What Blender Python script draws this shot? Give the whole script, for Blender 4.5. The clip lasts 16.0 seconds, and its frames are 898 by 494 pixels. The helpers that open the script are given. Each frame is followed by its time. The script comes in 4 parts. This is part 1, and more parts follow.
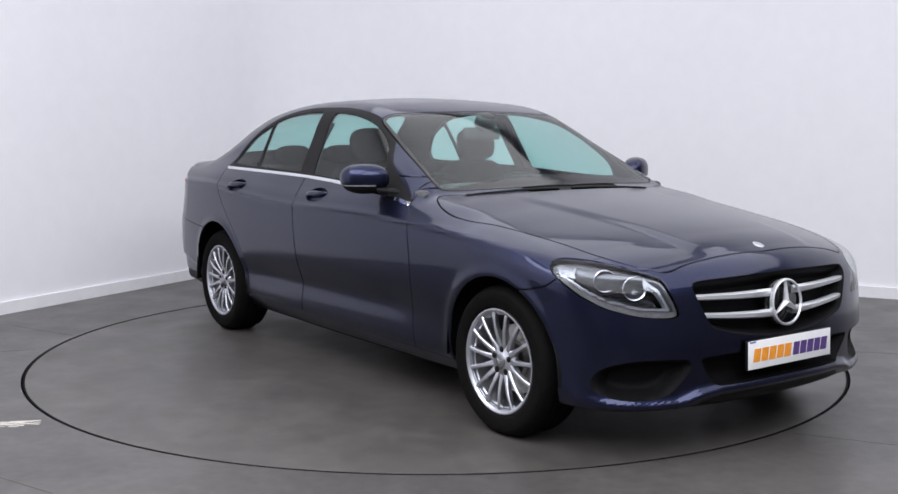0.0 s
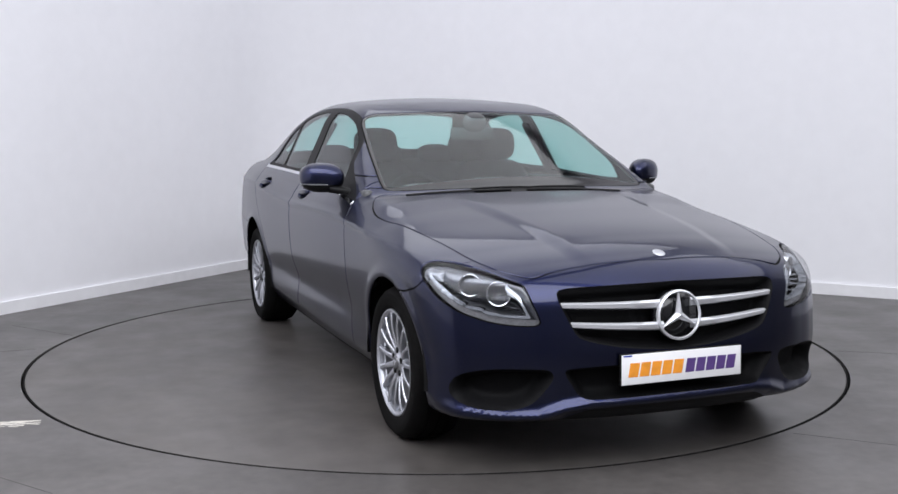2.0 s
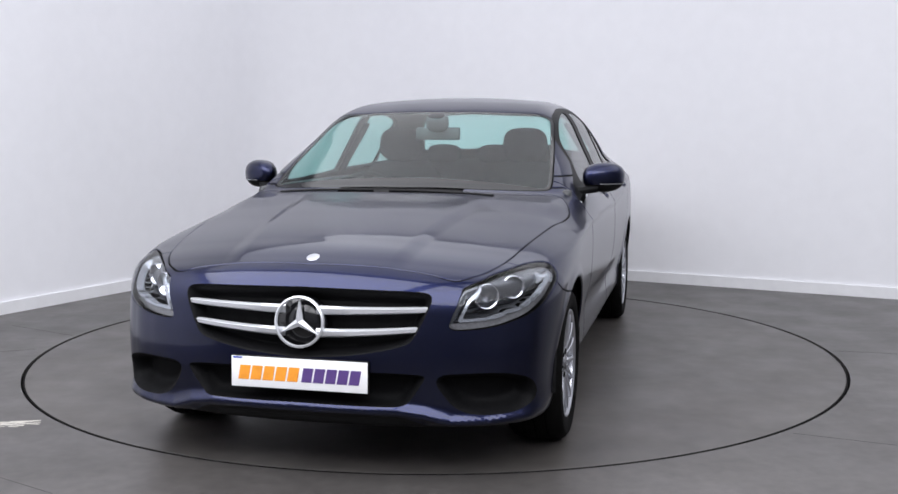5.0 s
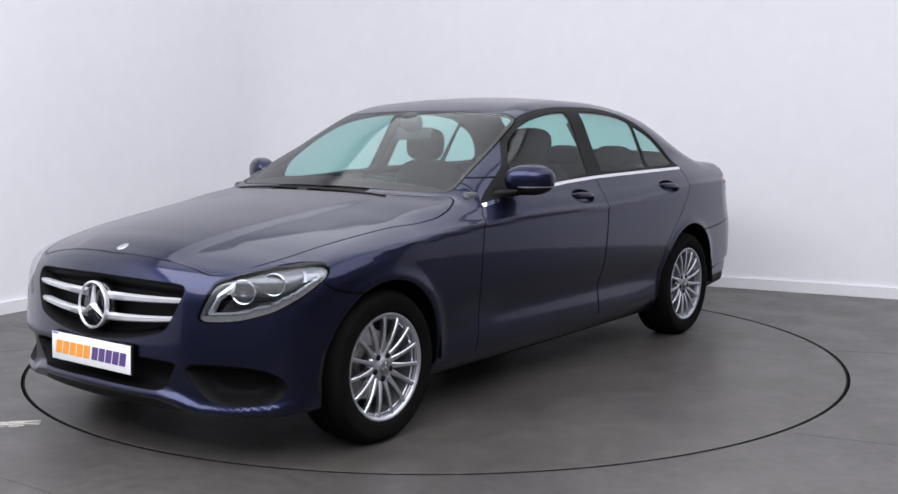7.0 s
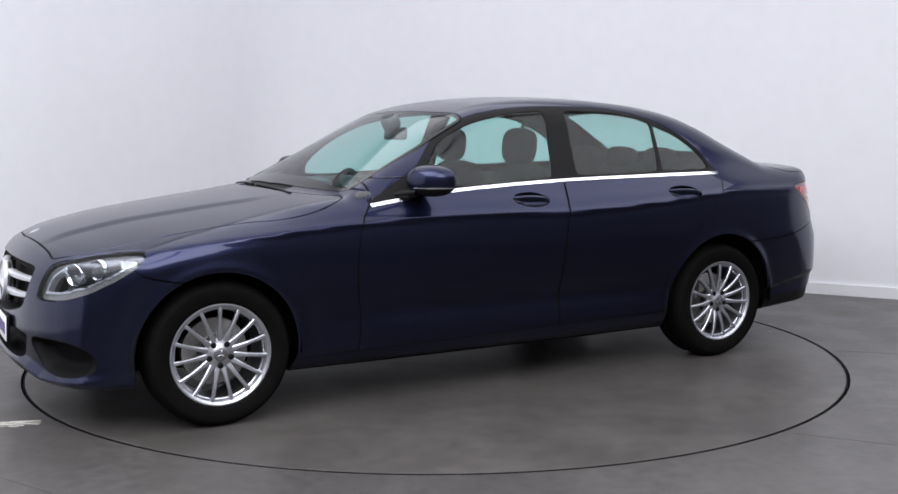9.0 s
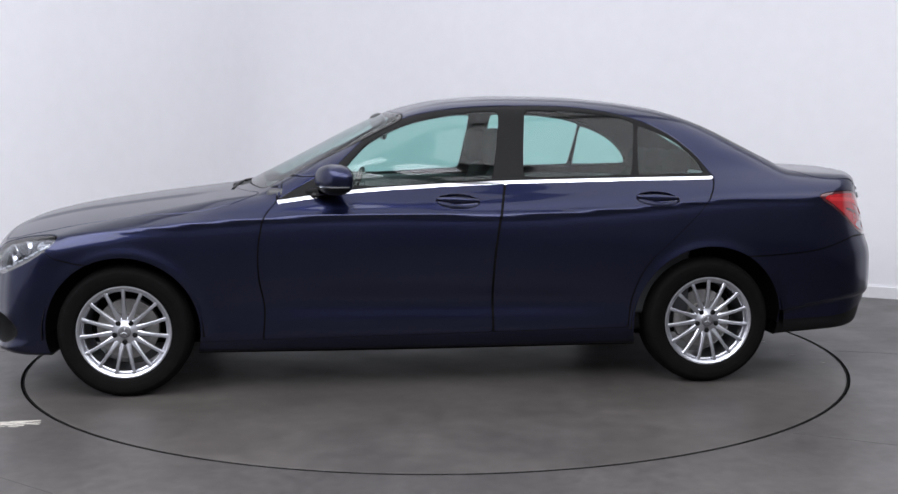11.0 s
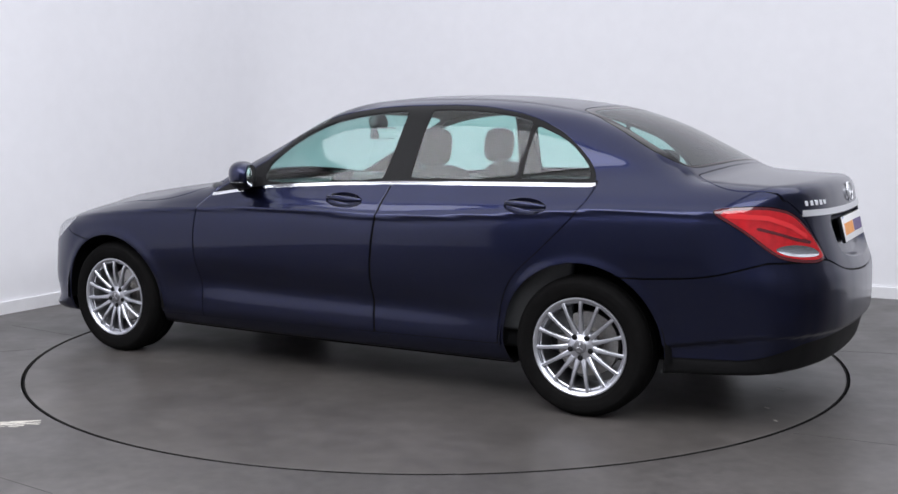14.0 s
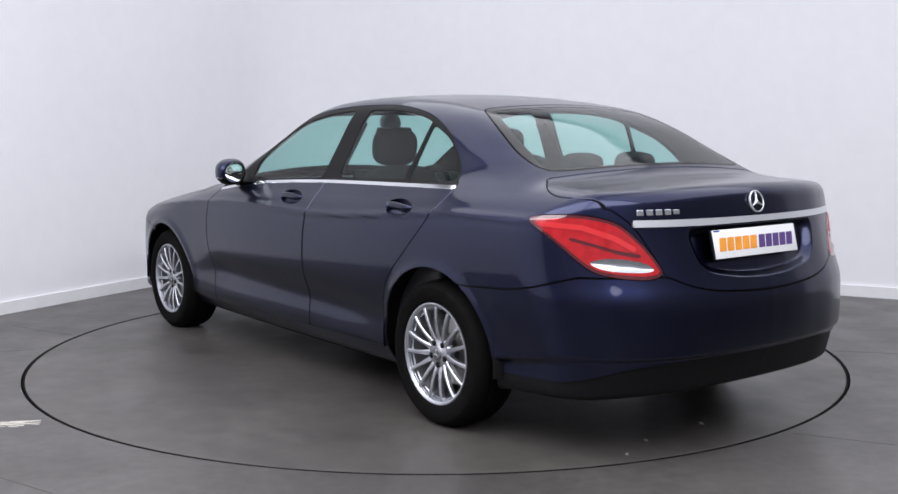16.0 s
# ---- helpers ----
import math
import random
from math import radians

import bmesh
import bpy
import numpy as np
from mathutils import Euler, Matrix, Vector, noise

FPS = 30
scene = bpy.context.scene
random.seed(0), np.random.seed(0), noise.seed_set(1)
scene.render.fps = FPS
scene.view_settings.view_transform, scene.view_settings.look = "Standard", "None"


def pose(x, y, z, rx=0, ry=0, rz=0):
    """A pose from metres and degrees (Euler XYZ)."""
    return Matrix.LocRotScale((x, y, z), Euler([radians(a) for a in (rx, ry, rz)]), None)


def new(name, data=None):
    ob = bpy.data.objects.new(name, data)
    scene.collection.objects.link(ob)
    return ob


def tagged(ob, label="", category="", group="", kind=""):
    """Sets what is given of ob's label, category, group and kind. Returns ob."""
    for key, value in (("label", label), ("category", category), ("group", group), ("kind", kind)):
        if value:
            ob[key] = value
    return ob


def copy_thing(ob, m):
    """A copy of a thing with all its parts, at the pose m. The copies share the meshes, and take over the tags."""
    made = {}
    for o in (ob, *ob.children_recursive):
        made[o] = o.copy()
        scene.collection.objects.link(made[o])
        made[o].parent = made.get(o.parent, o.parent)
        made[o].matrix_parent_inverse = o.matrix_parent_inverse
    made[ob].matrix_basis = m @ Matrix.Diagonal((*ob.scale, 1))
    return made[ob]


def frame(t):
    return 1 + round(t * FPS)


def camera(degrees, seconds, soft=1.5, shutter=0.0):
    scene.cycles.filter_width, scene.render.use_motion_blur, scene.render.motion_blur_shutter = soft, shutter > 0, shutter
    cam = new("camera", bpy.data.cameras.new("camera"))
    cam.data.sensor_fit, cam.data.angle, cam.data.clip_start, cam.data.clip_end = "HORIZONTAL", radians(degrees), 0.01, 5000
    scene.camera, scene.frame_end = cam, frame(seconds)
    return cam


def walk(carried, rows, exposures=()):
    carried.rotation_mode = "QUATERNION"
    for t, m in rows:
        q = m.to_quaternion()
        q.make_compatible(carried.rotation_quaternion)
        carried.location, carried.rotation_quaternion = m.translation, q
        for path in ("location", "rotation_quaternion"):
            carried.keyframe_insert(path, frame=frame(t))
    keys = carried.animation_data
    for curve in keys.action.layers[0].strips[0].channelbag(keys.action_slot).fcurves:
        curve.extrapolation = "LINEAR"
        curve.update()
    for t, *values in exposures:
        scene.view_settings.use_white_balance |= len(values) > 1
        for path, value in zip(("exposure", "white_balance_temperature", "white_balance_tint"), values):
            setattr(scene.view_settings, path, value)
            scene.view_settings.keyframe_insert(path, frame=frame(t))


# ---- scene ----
cam = camera(46.31, 16.0)
EYE = pose(0, -5.990, 1.277, 90 - 6.555, 0.02, -0.652)
walk(cam, [(0.0, EYE), (16.0, EYE)])

# ---- world and lamps ----
world = bpy.data.worlds.new("world")
world.use_nodes = True
world.node_tree.nodes["Background"].inputs[0].default_value = (0.62, 0.68, 0.8, 1)
world.node_tree.nodes["Background"].inputs[1].default_value = 0.05
scene.world = world
scene.view_settings.exposure = 0.33

CORNER = Vector((-1.28, 4.24, 0))
ROOM = Matrix.Translation(CORNER) @ Matrix.Rotation(radians(-28.6), 4, "Z")  # x along one wall, -y along the other
RX, RY, RZ = 10.0, 11.5, 4.2


def lamp(name, x, y, z, sx, sy, watts, tint=(1, 0.985, 0.96)):
    data = bpy.data.lights.new(name, "AREA")
    data.shape, data.size, data.size_y, data.energy, data.color = "RECTANGLE", sx, sy, watts, tint
    ob = new(name, data)
    ob.matrix_world = ROOM @ pose(x, y, z)
    return ob


# Unseen overhead lamps; sizes and watts chosen to balance walls, floor and car.
LAMPS = [(2.55, -2.9, 4.6, 5.3), (7.45, -2.9, 4.6, 5.3), (2.55, -8.5, 4.6, 5.3), (7.45, -8.5, 4.6, 5.3)]
for (lx, ly, sx, sy), watts in zip(LAMPS, (92, 118, 350, 345)):
    lamp("lamp", lx, ly, RZ - 0.10, sx, sy, watts, (0.93, 0.942, 1.0))


# ---- materials ----


def material(name, color, rough=0.5, metal=0.0, coat=0.0, vary=0.0, scale=40.0, bump=0.0, bump_scale=200.0, emit=0.0, big=0.0, big_scale=1.5, clear=0.0, rvary=0.0, spec=0.5):
    m = bpy.data.materials.new(name)
    m.use_nodes = True
    nt = m.node_tree
    b = nt.nodes["Principled BSDF"]
    b.inputs["Base Color"].default_value = (*color, 1)
    b.inputs["Roughness"].default_value, b.inputs["Metallic"].default_value = rough, metal
    b.inputs["Coat Weight"].default_value, b.inputs["Coat Roughness"].default_value = coat, 0.05
    b.inputs["Coat IOR"].default_value = 1.5
    b.inputs["Specular IOR Level"].default_value = spec
    if clear:
        b.inputs["Transmission Weight"].default_value = clear
    if emit:
        b.inputs["Emission Color"].default_value, b.inputs["Emission Strength"].default_value = (*color, 1), emit
    co = nt.nodes.new("ShaderNodeTexCoord").outputs["Object"]

    def tex(s, detail=4):
        n = nt.nodes.new("ShaderNodeTexNoise")
        n.inputs["Scale"].default_value, n.inputs["Detail"].default_value = s, detail
        nt.links.new(co, n.inputs["Vector"])
        return n.outputs["Fac"]

    last = None
    for amount, s in ((vary, scale), (big, big_scale)):
        if amount:
            ramp = nt.nodes.new("ShaderNodeMapRange")
            ramp.inputs["From Min"].default_value, ramp.inputs["From Max"].default_value = 0.3, 0.7
            ramp.inputs["To Min"].default_value, ramp.inputs["To Max"].default_value = 1 - amount, 1 + amount
            nt.links.new(tex(s), ramp.inputs["Value"])
            mix = nt.nodes.new("ShaderNodeVectorMath")
            mix.operation = "SCALE"
            if last:
                nt.links.new(last, mix.inputs[0])
            else:
                mix.inputs[0].default_value = color
            nt.links.new(ramp.outputs[0], mix.inputs["Scale"])
            last = mix.outputs[0]
    if last:
        nt.links.new(last, b.inputs["Base Color"])
    if rvary:
        ramp = nt.nodes.new("ShaderNodeMapRange")
        ramp.inputs["From Min"].default_value, ramp.inputs["From Max"].default_value = 0.3, 0.7
        ramp.inputs["To Min"].default_value, ramp.inputs["To Max"].default_value = rough - rvary, rough + rvary
        nt.links.new(tex(3.0), ramp.inputs["Value"])
        nt.links.new(ramp.outputs[0], b.inputs["Roughness"])
    if bump:
        n = nt.nodes.new("ShaderNodeBump")
        n.inputs["Strength"].default_value, n.inputs["Distance"].default_value = bump, 0.002
        nt.links.new(tex(bump_scale, 2), n.inputs["Height"])
        nt.links.new(n.outputs[0], b.inputs["Normal"])
    return m


PAINT = material("blue_metallic_paint", (0.0125, 0.0155, 0.0460), 0.31, 1.0, 0.55, vary=0.22, scale=900, big=0.05, big_scale=3.0)
BLACK = material("black_plastic", (0.005, 0.005, 0.0055), 0.5, vary=0.15, scale=60, spec=0.14)
MESHBLACK = material("black_grille_and_joint_shade", (0.004, 0.004, 0.0045), 0.6, spec=0.08, vary=0.3, scale=90)
GLOSSBLACK = material("gloss_black", (0.006, 0.006, 0.007), 0.12)
RUBBER = material("tyre_rubber", (0.0042, 0.0040, 0.0040), 0.75, spec=0.05, vary=0.2, scale=30, bump=0.3, bump_scale=150)
ALLOY = material("silver_alloy", (0.54, 0.55, 0.59), 0.36, 1.0, vary=0.05, scale=80)
CHROME = material("chrome", (0.86, 0.87, 0.9), 0.08, 1.0)
SATIN = material("satin_silver", (0.66, 0.67, 0.70), 0.32, 0.55)
WALLPAINT = material("white_wall_paint", (0.80, 0.80, 0.83), 0.75, vary=0.012, scale=9, big=0.012, big_scale=0.7, bump=0.05, bump_scale=90)
SKIRT = material("white_gloss_paint", (0.78, 0.78, 0.80), 0.35, vary=0.03, scale=12)
FLOORMAT = material("grey_floor_coating", (0.0605, 0.0560, 0.0535), 0.40, vary=0.20, scale=18, big=0.24, big_scale=1.1, bump=0.06, bump_scale=60, rvary=0.06)
DISCMAT = material("grey_turntable_coating", (0.061, 0.0555, 0.052), 0.40, vary=0.15, scale=10, big=0.20, big_scale=1.6, bump=0.06, bump_scale=60, rvary=0.06)
CEILMAT = material("pale_ceiling", (0.70, 0.70, 0.71), 0.8, vary=0.05, scale=5)
# dark grey for the unseen walls, to keep fill light off the car
DIMWALL = material("unseen_wall_grey", (0.16, 0.16, 0.17), 0.8, vary=0.05, scale=5)
# face of the added softbox panels; glows faintly, the area lamps give the light
GLOW = material("added_lamp_diffuser", (0.85, 0.85, 0.85), 0.5, emit=0.02)


def glass(name, tint, rough=0.0, gloss=0.05):
    """Thin tinted pane: clear transmission with a mirror gloss by Fresnel."""
    m = bpy.data.materials.new(name)
    m.use_nodes = True
    nt = m.node_tree
    nt.nodes.clear()
    out = nt.nodes.new("ShaderNodeOutputMaterial")
    mix = nt.nodes.new("ShaderNodeMixShader")
    tr = nt.nodes.new("ShaderNodeBsdfTransparent")
    tr.inputs[0].default_value = (*tint, 1)
    gl = nt.nodes.new("ShaderNodeBsdfGlossy")
    gl.inputs["Roughness"].default_value = rough
    facing = nt.nodes.new("ShaderNodeLayerWeight")
    facing.inputs[0].default_value = 0.5
    power = nt.nodes.new("ShaderNodeMath")
    power.operation = "POWER"
    power.inputs[1].default_value = 5.0
    add = nt.nodes.new("ShaderNodeMath")
    add.operation = "MULTIPLY_ADD"
    add.inputs[1].default_value, add.inputs[2].default_value = 0.92, gloss
    nt.links.new(facing.outputs["Facing"], power.inputs[0])
    nt.links.new(power.outputs[0], add.inputs[0])
    nt.links.new(add.outputs[0], mix.inputs[0])
    nt.links.new(tr.outputs[0], mix.inputs[1])
    nt.links.new(gl.outputs[0], mix.inputs[2])
    nt.links.new(mix.outputs[0], out.inputs[0])
    return m


GLASS = glass("tinted_window_glass", (0.60, 0.84, 0.80), gloss=0.05)
SCREEN = glass("windscreen_glass", (0.66, 0.89, 0.86), gloss=0.06)
LINING = material("dark_lining", (0.010, 0.010, 0.011), 0.8, spec=0.15, vary=0.15, scale=120)
HOUSING = material("silvered_lamp_housing", (0.13, 0.135, 0.15), 0.26, 0.7, vary=0.05, scale=50)
GUIDE = material("pale_light_guide", (0.40, 0.42, 0.46), 0.25, 0.8)
INDICATOR = material("ribbed_clear_plastic", (0.20, 0.20, 0.21), 0.2, 0.5, vary=0.25, scale=120)
REDLENS = material("red_lens", (0.36, 0.004, 0.008), 0.12, coat=0.9, vary=0.22, scale=26)
REDDARK = material("dark_red_lens", (0.075, 0.004, 0.008), 0.12, coat=1.0)
REDLIGHT = material("red_light_guide", (0.55, 0.018, 0.022), 0.15, coat=1.0)
DISCSTEEL = material("brake_steel", (0.30, 0.29, 0.28), 0.4, 1.0, vary=0.15, scale=60)
CLOTH = material("black_cloth", (0.015, 0.015, 0.016), 0.9, spec=0.15, vary=0.2, scale=200, bump=0.06, bump_scale=120)
DASH = material("dark_soft_plastic", (0.045, 0.047, 0.050), 0.42, spec=0.5, vary=0.1, scale=150, bump=0.1, bump_scale=300)
PLATE = material("white_plate", (0.78, 0.78, 0.79), 0.3, vary=0.02, scale=20)
ORANGE = material("orange_print", (0.80, 0.30, 0.03), 0.4, vary=0.1, scale=25)
PURPLE = material("purple_print", (0.085, 0.045, 0.18), 0.4, vary=0.08, scale=25)
BLUEBAR = material("blue_print", (0.03, 0.06, 0.35), 0.4)
MIRROR = material("silvered_glass", (0.85, 0.88, 0.88), 0.02, 1.0)
JOINT = material("dark_joint", (0.05, 0.048, 0.046), 0.7, vary=0.3, scale=20)
SCUFFMAT = material("pale_scuff", (0.42, 0.40, 0.36), 0.7, vary=0.2, scale=40)
REFLECTOR = material("silvered_reflector", (0.70, 0.71, 0.75), 0.12, 1.0)
CAPGREY = material("grey_cap", (0.16, 0.16, 0.17), 0.35, 0.6)
LENS = glass("clear_lens", (0.93, 0.94, 0.95), 0.0, 0.015)

# ---- mesh helpers ----


def part(name, bm, mat, parent=None, label="", smooth=True):
    me = bpy.data.meshes.new(name)
    if isinstance(bm, tuple):
        me.from_pydata(*bm)
    else:
        bm.to_mesh(me)
        bm.free()
    me.materials.append(mat)
    me.polygons.foreach_set("use_smooth", [smooth] * len(me.polygons))
    ob = new(name, me)
    ob.parent = parent
    return tagged(ob, label)


def box(bm, m, sx, sy, sz, bevel=0.0):
    made = bmesh.ops.create_cube(bm, size=1.0, matrix=m @ Matrix.Diagonal((sx, sy, sz, 1)))["verts"]
    if bevel:
        edges = list({e for v in made for e in v.link_edges})
        bmesh.ops.bevel(bm, geom=edges, offset=bevel, segments=2, affect="EDGES", profile=0.5)


def lathe(bm, profile, n=64, m=Matrix()):
    """Turns a profile of (radius, height) round the z axis."""
    rings = [[bm.verts.new(m @ Vector((r * math.cos(2 * math.pi * i / n), r * math.sin(2 * math.pi * i / n), h))) for i in range(n)] for r, h in profile]
    for a, b in zip(rings, rings[1:]):
        for i in range(n):
            bm.faces.new((a[i], a[(i + 1) % n], b[(i + 1) % n], b[i]))
    return rings


# ---- room ----
def wall_points(inset=0.0, r=0.9):
    """The wall line from the far end of one wall round the coved corner to the far end of the other, in room space."""
    pts = [(RX - inset, -inset), (6.0, -inset), (3.0, -inset)]
    for i in range(17):
        a = math.pi / 2 + math.pi / 2 * i / 16
        pts.append((r + (r - inset) * math.cos(a), -r + (r - inset) * math.sin(a)))
    return pts + [(inset, -4.0), (inset, -8.0), (inset, -RY + inset)]


def strip(name, pts_in, pts_out, z0, z1, mat, label, category):
    bm = bmesh.new()
    rows = []
    for (ax, ay), (bx, by) in zip(pts_in, pts_out):
        rows.append([bm.verts.new(ROOM @ Vector(c)) for c in ((ax, ay, z0), (ax, ay, z1), (bx, by, z1), (bx, by, z0))])
    for a, b in zip(rows, rows[1:]):
        for i in range(4):
            bm.faces.new((a[i], b[i], b[(i + 1) % 4], a[(i + 1) % 4]))
    bm.faces.new(rows[0][::-1]), bm.faces.new(rows[-1])
    bmesh.ops.recalc_face_normals(bm, faces=bm.faces)
    ob = part(name, bm, mat, smooth=False)
    for p in ob.data.polygons:
        p.use_smooth = abs(p.normal.z) < 0.5
    ob.data.set_sharp_from_angle(angle=radians(30))
    return tagged(ob, label, category, kind="structure")


strip("wall_back", wall_points(), wall_points(-0.15, 0.9), 0, RZ, WALLPAINT, "smooth white painted studio wall with a coved corner", "wall")
strip("baseboard", wall_points(0.018), wall_points(0.001), 0.0, 0.085, SKIRT, "white painted baseboard along the studio wall", "baseboard")
# Side and front walls stand out of view, added dark to hold back bounce.
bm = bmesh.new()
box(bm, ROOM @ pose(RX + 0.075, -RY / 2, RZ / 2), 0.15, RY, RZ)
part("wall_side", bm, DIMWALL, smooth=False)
tagged(bpy.data.objects["wall_side"], "unseen studio wall, added in dark grey to cut fill light", "wall", kind="structure")
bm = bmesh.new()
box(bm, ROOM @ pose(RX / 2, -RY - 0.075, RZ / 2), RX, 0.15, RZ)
tagged(part("wall_front", bm, DIMWALL, smooth=False), "unseen wall behind the camera, dark grey to cut fill light", "wall", kind="structure")
# Ceiling closes the room out of view; pale to bounce light.
bm = bmesh.new()
box(bm, ROOM @ pose(RX / 2, -RY / 2, RZ + 0.05), RX + 0.3, RY + 0.3, 0.1)
tagged(part("ceiling", bm, CEILMAT, smooth=False), "pale studio ceiling with added softbox panels, out of view", "ceiling", kind="structure")

DISC_R = 2.243
bm = bmesh.new()
N = 256
ring_a = [bm.verts.new((DISC_R * math.cos(2 * math.pi * i / N), DISC_R * math.sin(2 * math.pi * i / N), 0)) for i in range(N)]
ring_b = [bm.verts.new((DISC_R * math.cos(2 * math.pi * i / N), DISC_R * math.sin(2 * math.pi * i / N), -0.20)) for i in range(N)]
outer = [bm.verts.new((14 * math.cos(2 * math.pi * i / N), 14 * math.sin(2 * math.pi * i / N), 0)) for i in range(N)]
for i in range(N):
    j = (i + 1) % N
    bm.faces.new((ring_a[i], outer[i], outer[j], ring_a[j]))
    bm.faces.new((ring_b[i], ring_a[i], ring_a[j], ring_b[j]))
bm.faces.new(ring_b)
tagged(part("floor", bm, FLOORMAT, smooth=False), "worn dark grey coated studio floor with a round pit for the turntable", "floor", kind="structure")
bm = bmesh.new()
lathe(bm, [(0.0, -0.001), (DISC_R - 0.021, -0.001), (DISC_R - 0.018, -0.004), (DISC_R - 0.018, -0.055)], N)
turntable = tagged(part("turntable", bm, DISCMAT, smooth=False), "round dark grey car turntable flush with the floor", "turntable")
# Black ring added on the disc's side: paints the shade inside the gap.
bm = bmesh.new()
lathe(bm, [(DISC_R - 0.0180, -0.0008), (DISC_R - 0.0105, -0.003), (DISC_R - 0.0105, -0.060)], N)
part("gap_shade_band", bm, RUBBER, turntable, "black band added on the disc edge as shade of the gap", smooth=False)

# ---- body shape ----
def sp(x, xs, ys):
    """Smooth curve through the knots (xs rising)."""
    xs, ys = np.array(xs, float), np.array(ys, float)
    x = np.clip(x, xs[0], xs[-1])
    d = np.diff(ys) / np.diff(xs)
    w = np.diff(xs)
    m = np.empty_like(ys)
    m[0], m[-1] = d[0], d[-1]
    m[1:-1] = (d[:-1] * w[1:] + d[1:] * w[:-1]) / (w[1:] + w[:-1])
    i = np.clip(np.searchsorted(xs, x, side="right") - 1, 0, len(xs) - 2)
    t = (x - xs[i]) / w[i]
    t2, t3 = t * t, t * t * t
    return (2 * t3 - 3 * t2 + 1) * ys[i] + (t3 - 2 * t2 + t) * w[i] * m[i] + (3 * t2 - 2 * t3) * ys[i + 1] + (t3 - t2) * w[i] * m[i + 1]


def step(x, a, b):
    t = np.clip((x - a) / (b - a), 0, 1)
    return t * t * (3 - 2 * t)


def smax(a, b, k):
    return np.maximum(a, b) + np.maximum(k - np.abs(a - b), 0) ** 2 / (4 * k)


HUB_X, HUB_Z, ARCH_R = 1.42, 0.312, 0.365


def top(x, y):
    """Height of bonnet, glass, roof and boot."""
    y2 = y * y
    xs = x + 0.22 * y2 * step(x, -0.2, 0.4) - 0.16 * y2 * step(-x, 0.7, 1.3)
    z = sp(xs, [-2.6, -2.39, -2.2, -2.05, -1.95, -1.86, -1.72, -1.53, -1.35, -1.15, -0.92, -0.6, -0.3, -0.02, 0.16, 0.315, 0.57, 0.83, 0.90, 0.98, 1.10, 1.45, 1.85, 2.02, 2.10, 2.18, 2.3],
           [0.995, 1.045, 1.058, 1.068, 1.084, 1.130, 1.204, 1.298, 1.362, 1.401, 1.427, 1.442, 1.437, 1.404, 1.352, 1.284, 1.154, 1.020, 0.985, 0.972, 0.957, 0.915, 0.850, 0.804, 0.768, 0.70, 0.55])
    k = sp(x, [-2.4, -1.9, -1.2, -0.3, 0.4, 0.9, 1.5, 2.1], [0.05, 0.05, 0.09, 0.10, 0.06, 0.05, 0.09, 0.12])
    dome = 0.009 * (1 - step(np.abs(y), 0.30 + 0.10 * (1.9 - x), 0.38 + 0.10 * (1.9 - x))) * step(x, 0.95, 1.2) * (1 - step(x, 1.9, 2.1))
    return z - k * y2 + dome - 0.008 * step(x, 0.95, 1.2)


